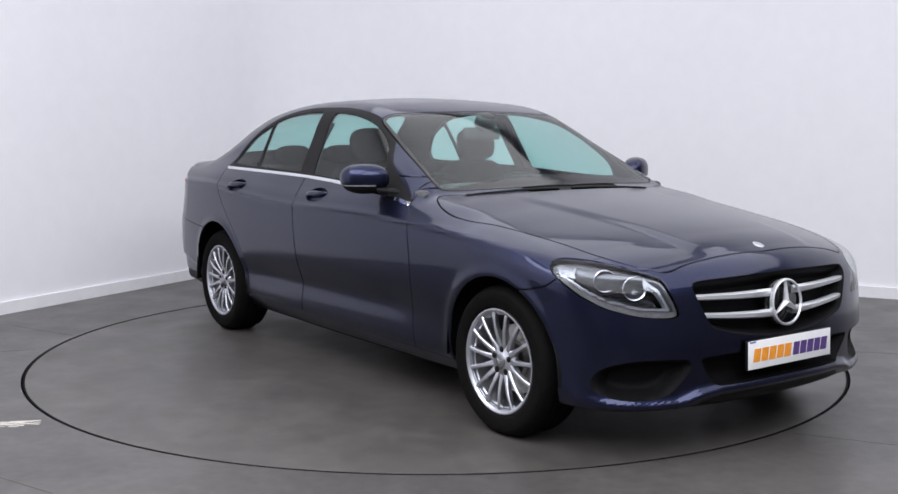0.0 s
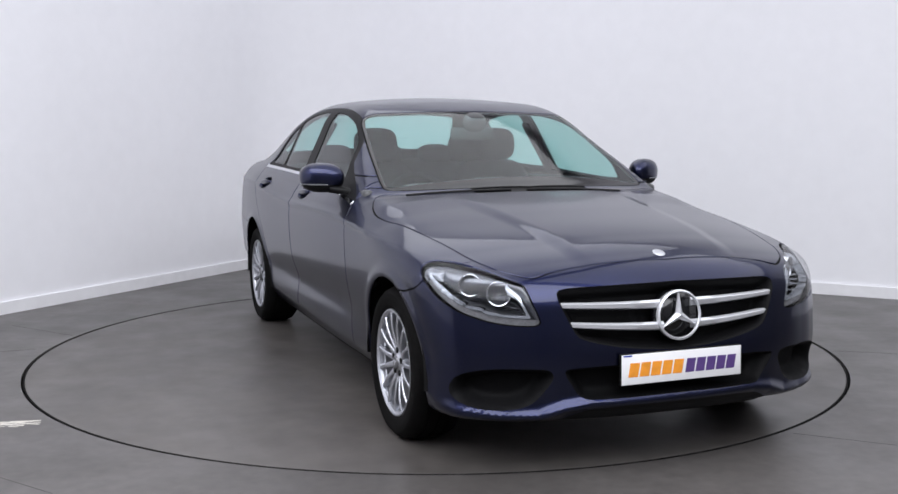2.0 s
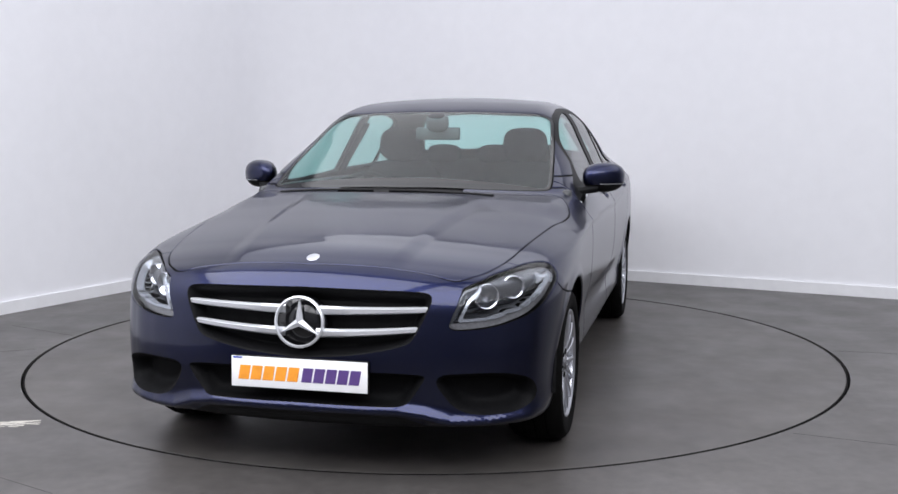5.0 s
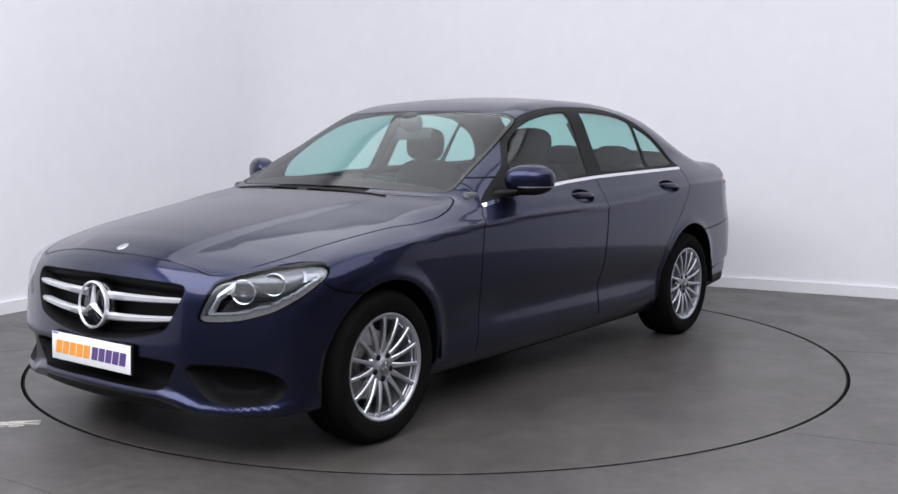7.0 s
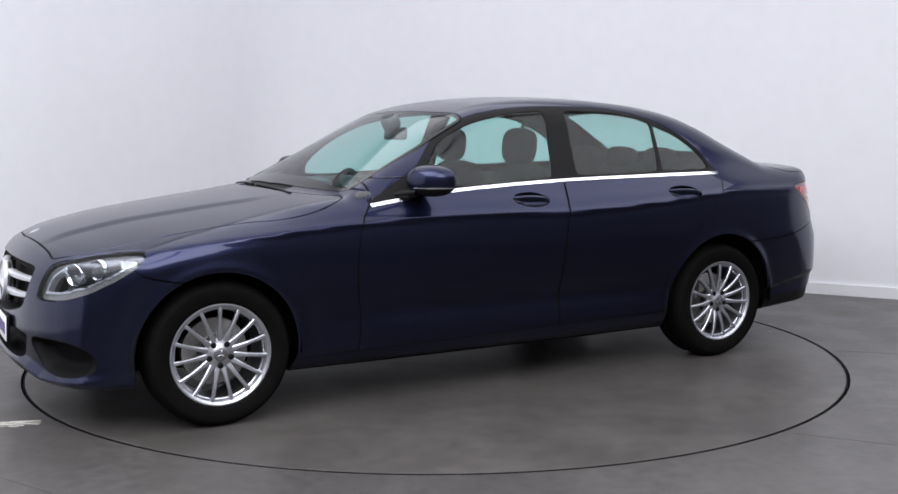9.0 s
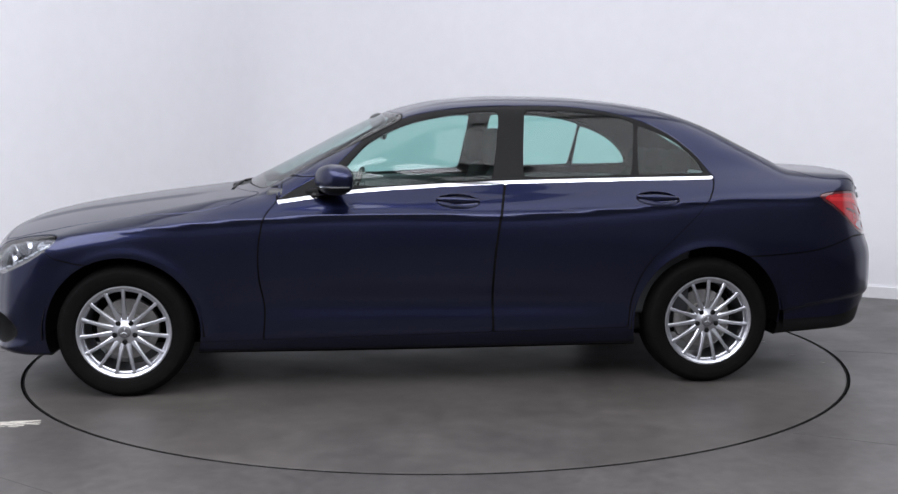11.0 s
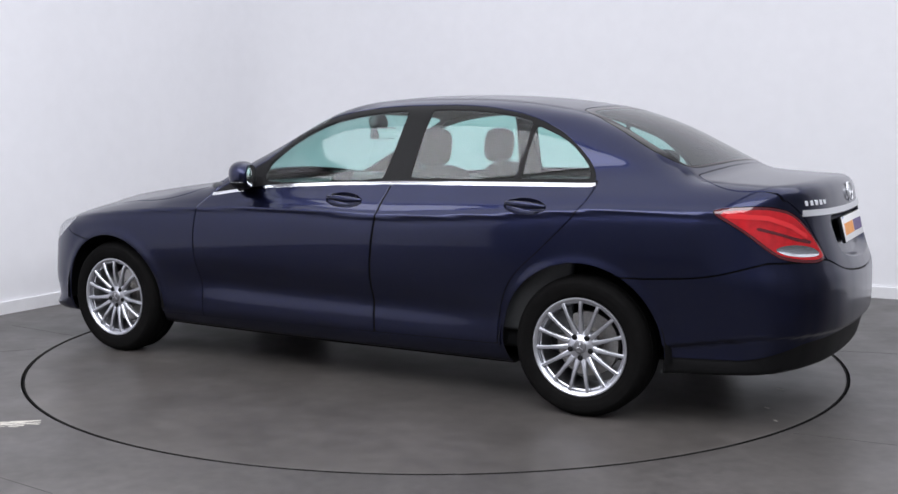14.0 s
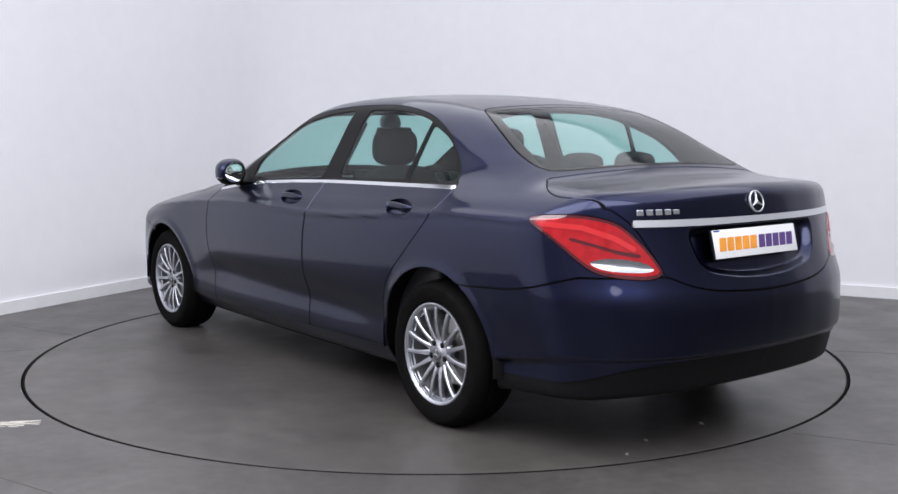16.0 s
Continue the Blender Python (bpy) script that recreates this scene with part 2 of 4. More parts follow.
def side(x, z):
    """Half width of the flank."""
    crease = sp(x, [-2.4, -1.95, -1.52, -1.0, -0.43, 0.23, 1.0, 1.5, 1.9], [0.92, 0.925, 0.922, 0.882, 0.853, 0.862, 0.832, 0.79, 0.75])
    d = z - crease
    low = sp(z, [0.10, 0.18, 0.235, 0.275, 0.34, 0.40, 0.50, 0.60, 0.70, 0.80, 0.88, 0.95], [0.74, 0.80, 0.838, 0.858, 0.866, 0.870, 0.886, 0.899, 0.904, 0.902, 0.897, 0.892])
    ends = np.clip(step(x, 1.4, 1.8) + step(-x, 1.4, 1.8), 0, 1)
    low = low + ends * sp(z, [0.10, 0.18, 0.27, 0.4, 0.6], [0.06, 0.05, 0.022, 0.01, 0.0])
    w = low - 0.005 * np.exp(-(np.maximum(-d, 0) / 0.04) ** 2)
    w = w + 0.008 * np.exp(-(d / 0.016) ** 2)
    up = sp(d, [0.0, 0.05, 0.10, 0.15, 0.25, 0.35, 0.45, 0.53, 0.62], [0.0, -0.022, -0.056, -0.092, -0.142, -0.192, -0.240, -0.284, -0.352])
    w = np.where(d > 0, w + up, w)
    plan = sp(x, [-2.55, -2.3, -2.0, -1.7, -1.3, -0.6, 0.3, 1.0, 1.4, 1.7, 2.0, 2.3], [0.095, 0.058, 0.028, 0.010, 0.0, 0.0, 0.0, 0.004, 0.0, 0.012, 0.045, 0.12])
    cabin = step(-x, 0.5, 2.0) * 0.075 * step(d, -0.05, 0.20) + step(x, 0.3, 1.0) * 0.040 * step(d, -0.02, 0.12) + 0.028 * step(x, 0.7, 1.2) * step(d, 0.0, 0.08)
    scallop = 0.018 * np.exp(-((z - 0.44 - 0.02 * x) / 0.075) ** 2) * step(x, -1.3, -0.6) * (1 - step(x, 0.55, 1.0))
    skirt = 0.024 * (1 - step(z - sp(x, [-2.4, -2.1, -1.8], [0.44, 0.415, 0.365]), -0.03, 0.0)) * step(-x, 1.70, 1.82)
    w = w - plan - cabin - scallop - skirt
    for hx in (HUB_X, -HUB_X):
        r = np.hypot(x - hx, z - HUB_Z)
        w = w + 0.008 * np.exp(-((r - ARCH_R - 0.005) / 0.030) ** 2) * step(z, 0.2, 0.4)
    return w


BLADE = [(0.0, 0.272), (0.36, 0.270), (0.45, 0.256), (0.54, 0.222), (0.66, 0.216), (0.80, 0.230), (0.90, 0.26)]


def nose(y, z):
    c = sp(z, [0.1, 0.2, 0.235, 0.29, 0.40, 0.50, 0.60, 0.70, 0.765, 0.82, 0.9], [2.10, 2.15, 2.165, 2.17, 2.185, 2.18, 2.168, 2.15, 2.12, 2.06, 1.95])
    y = np.abs(y)
    d = np.full(np.shape(y + z), 1e9)
    for (y0, z0), (y1, z1) in zip(BLADE, BLADE[1:]):
        t = np.clip(((y - y0) * (y1 - y0) + (z - z0) * (z1 - z0)) / ((y1 - y0) ** 2 + (z1 - z0) ** 2), 0, 1)
        d = np.minimum(d, np.hypot(y - y0 - t * (y1 - y0), z - z0 - t * (z1 - z0)))
    c = c + 0.026 * np.exp(-(d / 0.024) ** 2)
    return c - sp(np.abs(y), [0, 0.15, 0.3, 0.5, 0.65, 0.75, 0.83, 0.88, 0.95], [0, 0.004, 0.018, 0.060, 0.118, 0.178, 0.262, 0.37, 0.57])


def tail(y, z):
    c = sp(z, [0.1, 0.22, 0.32, 0.45, 0.55, 0.64, 0.70, 0.86, 1.0, 1.045, 1.1], [2.38, 2.425, 2.455, 2.480, 2.481, 2.474, 2.452, 2.405, 2.375, 2.362, 2.33])
    c = c - 0.018 * (1 - step(z, 0.405, 0.425))
    return c - sp(np.abs(y), [0, 0.15, 0.3, 0.5, 0.65, 0.75, 0.83, 0.88, 0.95], [0, 0.004, 0.016, 0.052, 0.115, 0.19, 0.31, 0.44, 0.7])


def under(x):
    return sp(x, [-2.5, -2.3, -1.8, -1.5, -1.0, 1.0, 1.5, 1.8, 2.0, 2.25], [0.275, 0.255, 0.220, 0.19, 0.185, 0.185, 0.19, 0.20, 0.20, 0.20])


def field(x, y, z):
    """Below zero inside the body."""
    y = np.abs(y)
    h = 0.02
    slope = (top(x + h, y) - top(x - h, y)) / (2 * h)
    t = (z - top(x, y)) / np.sqrt(1 + slope ** 2)
    s = y - side(x, z)
    ends = smax((x - nose(y, z)) * 0.85, (-x - tail(y, z)) * 0.85, 0.02)
    k = 0.05 + 0.07 * step(z, 1.0, 1.2) + 0.035 * step(x, 0.95, 1.2)
    f = smax(smax(s, t, k), ends, 0.05)
    return smax(f, under(x) - z, 0.03)


def normals(p, h=0.003):
    x, y, z = p.T
    g = np.stack([field(x + h, y, z) - field(x - h, y, z), field(x, y + h, z) - field(x, y - h, z), field(x, y, z + h) - field(x, y, z - h)], -1)
    return g / np.linalg.norm(g, axis=1)[:, None]


def skin():
    """The left half of the body's skin as a grid of points: planes across the car, and fans at both ends."""
    z0, xe, xr = 0.55, 1.62, -1.90
    phi = np.linspace(-np.pi / 2, np.pi / 2, 190)
    stations = []
    for a in np.linspace(0, 1, 130)[:-1]:
        al = a * np.pi / 2
        stations.append((xe, math.cos(al), math.sin(al)))
    for x in np.linspace(xe, xr, 270):
        stations.append((x, 0.0, 1.0))
    for a in np.linspace(0, 1, 110)[1:]:
        al = a * np.pi / 2
        stations.append((xr, -math.sin(al), math.cos(al)))
    S = np.array(stations)
    ox = np.repeat(S[:, 0], len(phi))
    d = np.stack([np.repeat(S[:, 1], len(phi)), np.outer(S[:, 2], np.cos(phi)).ravel(), np.outer(S[:, 2], np.sin(phi)).ravel()], -1)
    lo, hi = np.zeros(len(ox)), np.full(len(ox), 1.6)
    for _ in range(34):
        mid = (lo + hi) / 2
        f = field(ox + d[:, 0] * mid, d[:, 1] * mid, z0 + d[:, 2] * mid)
        lo, hi = np.where(f < 0, mid, lo), np.where(f < 0, hi, mid)
    P = np.stack([ox + d[:, 0] * lo, d[:, 1] * lo, z0 + d[:, 2] * lo], -1)
    n, m = len(S), len(phi)
    i, j = np.meshgrid(np.arange(n - 1), np.arange(m - 1), indexing="ij")
    a = (i * m + j).ravel()
    quads = np.stack([a, a + 1, a + m + 1, a + m], -1)
    return P, np.concatenate([quads[:, [0, 2, 1]], quads[:, [0, 3, 2]]])


# ---- end of body shape ----

# ---- car: panels cut from the skin ----
car = tagged(new("car"), "dark blue metallic four-door saloon car parked on the turntable", "car")


class Skin:
    """The left half of the skin, which is cut into sheets that share their points."""

    def __init__(self):
        self.P, T = skin()
        self.N = normals(self.P)
        self.T = T

    def split(self, T, test):
        """The triangles of T where test is below zero, and the rest, cut along test's zero line."""
        used = np.unique(T)
        f = np.full(len(self.P), 1.0)
        f[used] = test(*self.P[used].T)
        f[np.abs(f) < 1e-7] = 1e-7
        s = f[T] < 0
        c = s.sum(1)
        inner, outer = [T[c == 3]], [T[c == 0]]
        for count, own, other in ((1, inner, outer), (2, outer, inner)):
            M = T[c == count]
            if not len(M):
                continue
            k = (s[c == count] == (count == 1)).argmax(1)
            r = np.arange(len(M))
            a, b, d = M[r, k], M[r, (k + 1) % 3], M[r, (k + 2) % 3]
            ends = np.concatenate([np.stack([a, b], -1), np.stack([a, d], -1)])
            ends.sort(axis=1)
            keys, back = np.unique(ends, axis=0, return_inverse=True)
            back = back.ravel()
            w = (f[keys[:, 0]] / (f[keys[:, 0]] - f[keys[:, 1]]))[:, None]
            base = len(self.P)
            self.P = np.concatenate([self.P, self.P[keys[:, 0]] * (1 - w) + self.P[keys[:, 1]] * w])
            self.N = np.concatenate([self.N, self.N[keys[:, 0]] * (1 - w) + self.N[keys[:, 1]] * w])
            ab, ad = base + back[:len(M)], base + back[len(M):]
            own.append(np.stack([a, ab, ad], -1))
            other += [np.stack([ab, b, d], -1), np.stack([ab, d, ad], -1)]
        return np.concatenate(inner), np.concatenate(outer)

    def take(self, T, test, gap=0.0042):
        """As split, with a joint of the given half width left between the two sheets."""
        inside, rest = self.split(T, lambda *p: test(*p) + gap)
        return inside, self.split(rest, lambda *p: test(*p) - gap)[1]


def rounded(points, times=3):
    p = np.array(points, float)
    for _ in range(times):
        q = np.roll(p, -1, 0)
        p = np.stack([0.78 * p + 0.22 * q, 0.22 * p + 0.78 * q], 1).reshape(-1, 2)
    return p


def outline(points, times=2):
    """Signed distance to a closed, rounded outline in a plane; below zero inside."""
    a = rounded(points, times)
    b = np.roll(a, -1, 0)

    def distance(u, v):
        best, odd = np.full(len(u), 1e9), np.zeros(len(u), bool)
        for (x0, y0), (x1, y1) in zip(a, b):
            dx, dy = x1 - x0, y1 - y0
            t = np.clip(((u - x0) * dx + (v - y0) * dy) / (dx * dx + dy * dy + 1e-12), 0, 1)
            best = np.minimum(best, np.hypot(u - x0 - t * dx, v - y0 - t * dy))
            if dy:
                odd ^= ((y0 > v) != (y1 > v)) & (u < (v - y0) * dx / dy + x0)
        return np.where(odd, -best, best)
    return distance


def even(points):
    """A half outline of (across, along) closed by its mirror image."""
    return list(points) + [(-u, v) for u, v in points[::-1]]


def near_line(points):
    """Distance to an open line in a plane."""
    p = np.array(points, float)

    def distance(u, v):
        best = np.full(len(u), 1e9)
        for (x0, y0), (x1, y1) in zip(p, p[1:]):
            dx, dy = x1 - x0, y1 - y0
            t = np.clip(((u - x0) * dx + (v - y0) * dy) / (dx * dx + dy * dy), 0, 1)
            best = np.minimum(best, np.hypot(u - x0 - t * dx, v - y0 - t * dy))
        return best
    return distance


S = Skin()


def sheet(name, T, mat, parent, label="", mode="both", lip=0.006, push=0.0, smooth=True):
    """A sheet of the skin as a mesh: mode left, right or both; lip: how deep its edges fold inwards; push: how far it lies inwards."""
    used = np.unique(T)
    back = np.zeros(len(S.P), int)
    back[used] = np.arange(len(used))
    depth = push(*S.P[used].T) if callable(push) else push
    V, M, F = S.P[used] - S.N[used] * np.reshape(depth, (-1, 1)) if callable(push) else S.P[used] - S.N[used] * depth, S.N[used], back[T]
    if lip:
        e = np.concatenate([F[:, [0, 1]], F[:, [1, 2]], F[:, [2, 0]]])
        order = np.sort(e, axis=1)
        _, first, count = np.unique(order, axis=0, return_index=True, return_counts=True)
        e = e[first[count == 1]]
        e = e[~((np.abs(V[e[:, 0], 1]) < 1e-4) & (np.abs(V[e[:, 1], 1]) < 1e-4))]
        i = np.unique(e)
        low = np.zeros(len(V), int)
        low[i] = len(V) + np.arange(len(i))
        a, b = e[:, 0], e[:, 1]
        F = np.concatenate([F, np.stack([b, a, low[a]], -1), np.stack([b, low[a], low[b]], -1)])
        V, M = np.concatenate([V, V[i] - M[i] * lip]), np.concatenate([M, M[i]])
    if mode != "left":
        V2, M2, F2 = V * (1, -1, 1), M * (1, -1, 1), F[:, ::-1]
        if mode == "both":
            mid = np.abs(V[:, 1]) < 1e-5
            moved = np.where(mid, np.arange(len(V)), len(V) + np.cumsum(~mid) - 1)
            F, V, M = np.concatenate([F, moved[F2]]), np.concatenate([V, V2[~mid]]), np.concatenate([M, M2[~mid]])
        else:
            V, M, F = V2, M2, F2
    me = bpy.data.meshes.new(name)
    me.from_pydata(V.tolist(), [], F.tolist())
    me.materials.append(mat)
    me.polygons.foreach_set("use_smooth", [smooth] * len(F))
    if callable(push):
        me.update()
    else:
        me.normals_split_custom_set_from_vertices(M.tolist())
    ob = new(name, me)
    ob.parent = parent
    return tagged(ob, label)


def pair(name, T, mat, parent=(None, None), label="", **kw):
    return [sheet(name, T, mat, p or car, label, mode, **kw) for p, mode in zip(parent, ("left", "right"))]


REST = S.T
# wheel openings
ARCHES = ((HUB_X + 0.005, 0.358), (-HUB_X, 0.377))
for hx, r in ARCHES:
    REST = S.split(REST, lambda x, y, z: np.maximum(np.hypot(x - hx, z - HUB_Z) - r, 0.5 - y))[1]

# glass front and rear
ws = outline(even([(0.0, 0.885), (0.35, 0.862), (0.58, 0.805), (0.68, 0.765), (0.70, 0.73), (0.668, 0.447), (0.640, 0.25), (0.618, 0.105), (0.585, 0.080), (0.40, 0.120), (0.20, 0.140), (0.0, 0.146)]), 2)
rwin = outline(even([(0.0, -1.283), (0.25, -1.278), (0.43, -1.262), (0.49, -1.275), (0.545, -1.40), (0.585, -1.52), (0.622, -1.665), (0.626, -1.79), (0.585, -1.84), (0.30, -1.878), (0.0, -1.888)]), 2)
T_WS, REST = S.take(REST, lambda x, y, z: np.where((x > -0.1) & (z > 0.9), ws(y, x), 1.0))
T_RW, REST = S.take(REST, lambda x, y, z: np.where((x < -1.0) & (z > 1.0), rwin(y, x), 1.0))
T_WSG, T_WSB = S.split(T_WS, lambda x, y, z: np.maximum(ws(y, x) + 0.018, x - 0.80 + 0.1 * y * y))
T_RWG, T_RWB = S.split(T_RW, lambda x, y, z: rwin(y, x) + 0.012 + 0.033 * step(x, -1.82, -1.68))

# bonnet
hood = outline(even([(0.0, 0.975), (0.30, 0.955), (0.55, 0.885), (0.70, 0.79), (0.755, 0.80), (0.800, 0.90), (0.822, 1.02), (0.812, 1.14), (0.785, 1.26), (0.765, 1.39), (0.728, 1.62), (0.690, 1.83), (0.635, 1.95), (0.560, 2.025), (0.515, 2.036), (0.45, 2.034), (0.25, 2.053), (0.0, 2.069)]), 2)
T_HOOD, REST = S.take(REST, lambda x, y, z: np.where((x > 0.7) & (z > 0.62), hood(y, x), 1.0))

# lamps
head = outline([(-1.575, 0.556), (-1.545, 0.61), (-1.475, 0.70), (-1.43, 0.715), (-1.253, 0.747), (-1.044, 0.767), (-0.90, 0.771), (-0.855, 0.745), (-0.893, 0.701), (-1.015, 0.641), (-1.163, 0.598), (-1.37, 0.563)], 2)
T_HEAD, REST = S.take(REST, lambda x, y, z: np.where((x > 1.55) & (y > 0.3) & (z > 0.5), head(y - x, z), 1.0), 0.002)
lamp_line = outline([(-1.11, 0.928), (-1.18, 0.947), (-1.40, 0.955), (-1.553, 0.937), (-1.642, 0.907), (-1.763, 0.826), (-1.848, 0.745), (-1.835, 0.722), (-1.764, 0.712), (-1.62, 0.72), (-1.468, 0.741), (-1.287, 0.844)], 2)
T_TAIL, REST = S.take(REST, lambda x, y, z: np.where((x < -1.85) & (y > 0.4) & (z > 0.6), lamp_line(y + x, z), 1.0), 0.002)

# side windows with their black frames, and the bright strip below
belt = lambda x: sp(x, [-1.46, -1.0, -0.405, 0.0, 0.367, 0.559, 0.70], [1.029, 1.023, 1.012, 0.996, 0.971, 0.946, 0.926])
dlo = outline([(0.72, 0.90), (0.70, 0.935), (0.419, 1.085), (0.363, 1.141), (0.273, 1.226), (0.076, 1.328), (-0.158, 1.369), (-0.391, 1.383), (-0.768, 1.382), (-1.054, 1.336), (-1.251, 1.252), (-1.387, 1.140), (-1.441, 1.066), (-1.455, 1.00), (-1.40, 0.96), (-0.40, 0.95), (0.37, 0.92)], 2)
T_DLO, REST = S.take(REST, lambda x, y, z: np.where(y > 0.42, np.maximum(dlo(x, z), belt(x) - z), 1.0), 0.001)
T_STRIP, REST = S.split(REST, lambda x, y, z: np.where(y > 0.42, np.maximum(np.abs(z - belt(x) + 0.007) - 0.008, np.abs(x + 0.378) - 1.077), 1.0))
PANES = [
    ("front_door_glass", outline([(0.372, 0.985), (0.385, 1.055), (0.345, 1.117), (0.259, 1.207), (0.065, 1.300), (-0.167, 1.343), (-0.388, 1.360), (-0.396, 1.34), (-0.385, 1.25), (-0.347, 1.028), (-0.33, 1.022)], 2)),
    ("rear_door_glass", outline([(-0.540, 1.362), (-0.528, 1.35), (-0.511, 1.195), (-0.499, 1.04), (-0.505, 1.030), (-1.040, 1.040), (-1.048, 1.05), (-1.073, 1.183), (-1.085, 1.290), (-1.08, 1.303), (-0.972, 1.335), (-0.773, 1.356)], 2)),
    ("quarter_glass", outline([(-1.105, 1.290), (-1.100, 1.275), (-1.081, 1.05), (-1.088, 1.041), (-1.410, 1.048), (-1.420, 1.055), (-1.388, 1.115), (-1.279, 1.218)], 2)),
]
T_PANES, T_FRAME = [], T_DLO
for _, shape in PANES:
    a, T_FRAME = S.take(T_FRAME, lambda x, y, z: shape(x, z), 0.001)
    T_PANES.append(a)

# openings in the nose
grille = outline(even([(0.0, 0.704), (0.2, 0.701), (0.43, 0.694), (0.472, 0.684), (0.475, 0.655), (0.457, 0.612), (0.415, 0.525), (0.385, 0.505), (0.31, 0.486), (0.194, 0.466), (0.0, 0.452)]), 2)
T_GRILLE, REST = S.split(REST, lambda x, y, z: np.where(x > 1.8, grille(y, z), 1.0))
intake = outline([(0.825, 0.32), (0.815, 0.36), (0.785, 0.385), (0.71, 0.405), (0.53, 0.405), (0.50, 0.395), (0.492, 0.365), (0.545, 0.285), (0.59, 0.258), (0.66, 0.246), (0.76, 0.252), (0.815, 0.28)], 2)
T_INTAKE, REST = S.split(REST, lambda x, y, z: np.where(x > 1.7, intake(y, z), 1.0))
middle = outline(even([(0.0, 0.412), (0.30, 0.410), (0.44, 0.404), (0.462, 0.392), (0.40, 0.300), (0.375, 0.286), (0.30, 0.285), (0.0, 0.288)]), 2)
T_MIDDLE, REST = S.split(REST, lambda x, y, z: np.where(x > 1.8, middle(y, z), 1.0))
T_VALANCE, REST = S.split(REST, lambda x, y, z: np.where(x > 1.75, z - sp(y, [0, 0.30, 0.38, 0.46, 0.55, 0.70, 0.80, 0.9], [0.256, 0.252, 0.244, 0.208, 0.180, 0.176, 0.186, 0.20]), 1.0))
T_FBUMPER, REST = S.take(REST, lambda x, y, z: np.maximum(z - sp(x, [1.5, 1.664, 1.756, 1.82, 1.9, 2.0], [0.63, 0.650, 0.685, 0.76, 0.95, 1.2]), 1.58 - x))

# tail
lid_low = lambda x, y: np.where(x > -2.2, sp(x, [-2.2, -1.974, -1.71], [0.722, 0.662, 0.637]), sp(y, [0, 0.16, 0.42, 0.53, 0.60, 0.75], [0.643, 0.648, 0.683, 0.722, 0.722, 0.722]))
T_RBUMPER, REST = S.take(REST, lambda x, y, z: np.maximum(z - lid_low(x, y), x + 1.6))
T_RVALANCE, T_RBUMPER = S.split(T_RBUMPER, lambda x, y, z: z - sp(y, [0, 0.5, 0.7, 0.85, 0.9], [0.40, 0.395, 0.37, 0.30, 0.27]))
lid_side = lambda x, z: np.where(z > 0.97, sp(x, [-2.30, -2.236, -2.134, -1.953, -1.86], [0.66, 0.70, 0.748, 0.724, 0.64]), sp(z, [0.60, 0.74, 0.83, 0.925, 0.97], [0.46, 0.53, 0.57, 0.63, 0.68]))
T_LID, REST = S.take(REST, lambda x, y, z: np.maximum(y - lid_side(x, z), x + 1.912 - 0.11 * y * y))
recess = outline(even([(0.0, 0.903), (0.34, 0.902), (0.385, 0.895), (0.395, 0.86), (0.375, 0.78), (0.345, 0.74), (0.29, 0.716), (0.14, 0.695), (0.0, 0.69)]), 2)
T_RECESS, T_LID = S.split(T_LID, lambda x, y, z: np.where(x < -2.2, recess(y, z), 1.0))
T_BRIGHT, T_LID = S.split(T_LID, lambda x, y, z: np.where((x < -2.1), np.maximum(np.abs(z - 0.914 - 0.01 * y * y) - 0.013, y - 0.615), 1.0))

# doors, sills, wings
gap_a = lambda z: sp(z, [0.2, 0.255, 0.418, 0.565, 0.769, 0.866, 0.926, 0.96], [0.775, 0.773, 0.764, 0.787, 0.778, 0.750, 0.700, 0.68])
gap_b = lambda z: sp(z, [0.2, 0.284, 0.568, 0.79, 1.01, 1.1], [-0.338, -0.337, -0.334, -0.359, -0.405, -0.43])
gap_c = lambda z: sp(z, [0.2, 0.313, 0.451, 0.617, 0.741, 0.915, 0.99, 1.03, 1.1], [-1.010, -1.016, -1.034, -1.112, -1.241, -1.405, -1.448, -1.455, -1.458])
sill = lambda x: sp(x, [-1.1, 0.0, 1.1], [0.286, 0.268, 0.250])
flank = lambda y, z: np.maximum(0.5 - y, z - 1.04)
T_FDOOR, REST = S.take(REST, lambda x, y, z: np.maximum.reduce([x - gap_a(z), gap_b(z) - x, sill(x) - z, flank(y, z)]))
T_RDOOR, REST = S.take(REST, lambda x, y, z: np.maximum.reduce([x - gap_b(z) + 0.005, gap_c(z) - x, sill(x) - z, flank(y, z)]))
T_WING, REST = S.take(REST, lambda x, y, z: np.maximum.reduce([0.70 - x, sill(x) - z, 0.30 - y, z - 0.99]))
T_SILL, REST = S.take(REST, lambda x, y, z: np.maximum.reduce([np.abs(x) - 1.15, z - sill(x), 0.5 - y, 0.19 - z]), 0.001)


def cup(cx, cz):
    f = lambda x, y, z: np.where(y > 0.5, (np.hypot((x - cx) / 0.108, (z - cz - 0.05 * (x - cx)) / 0.036) - 1) * 0.036, 1.0)
    return f


HANDLES = ((-0.165, 0.918), (-1.150, 0.924))
T_CUPF, T_FDOOR = S.split(T_FDOOR, cup(*HANDLES[0]))
T_CUPR, T_RDOOR = S.split(T_RDOOR, cup(*HANDLES[1]))

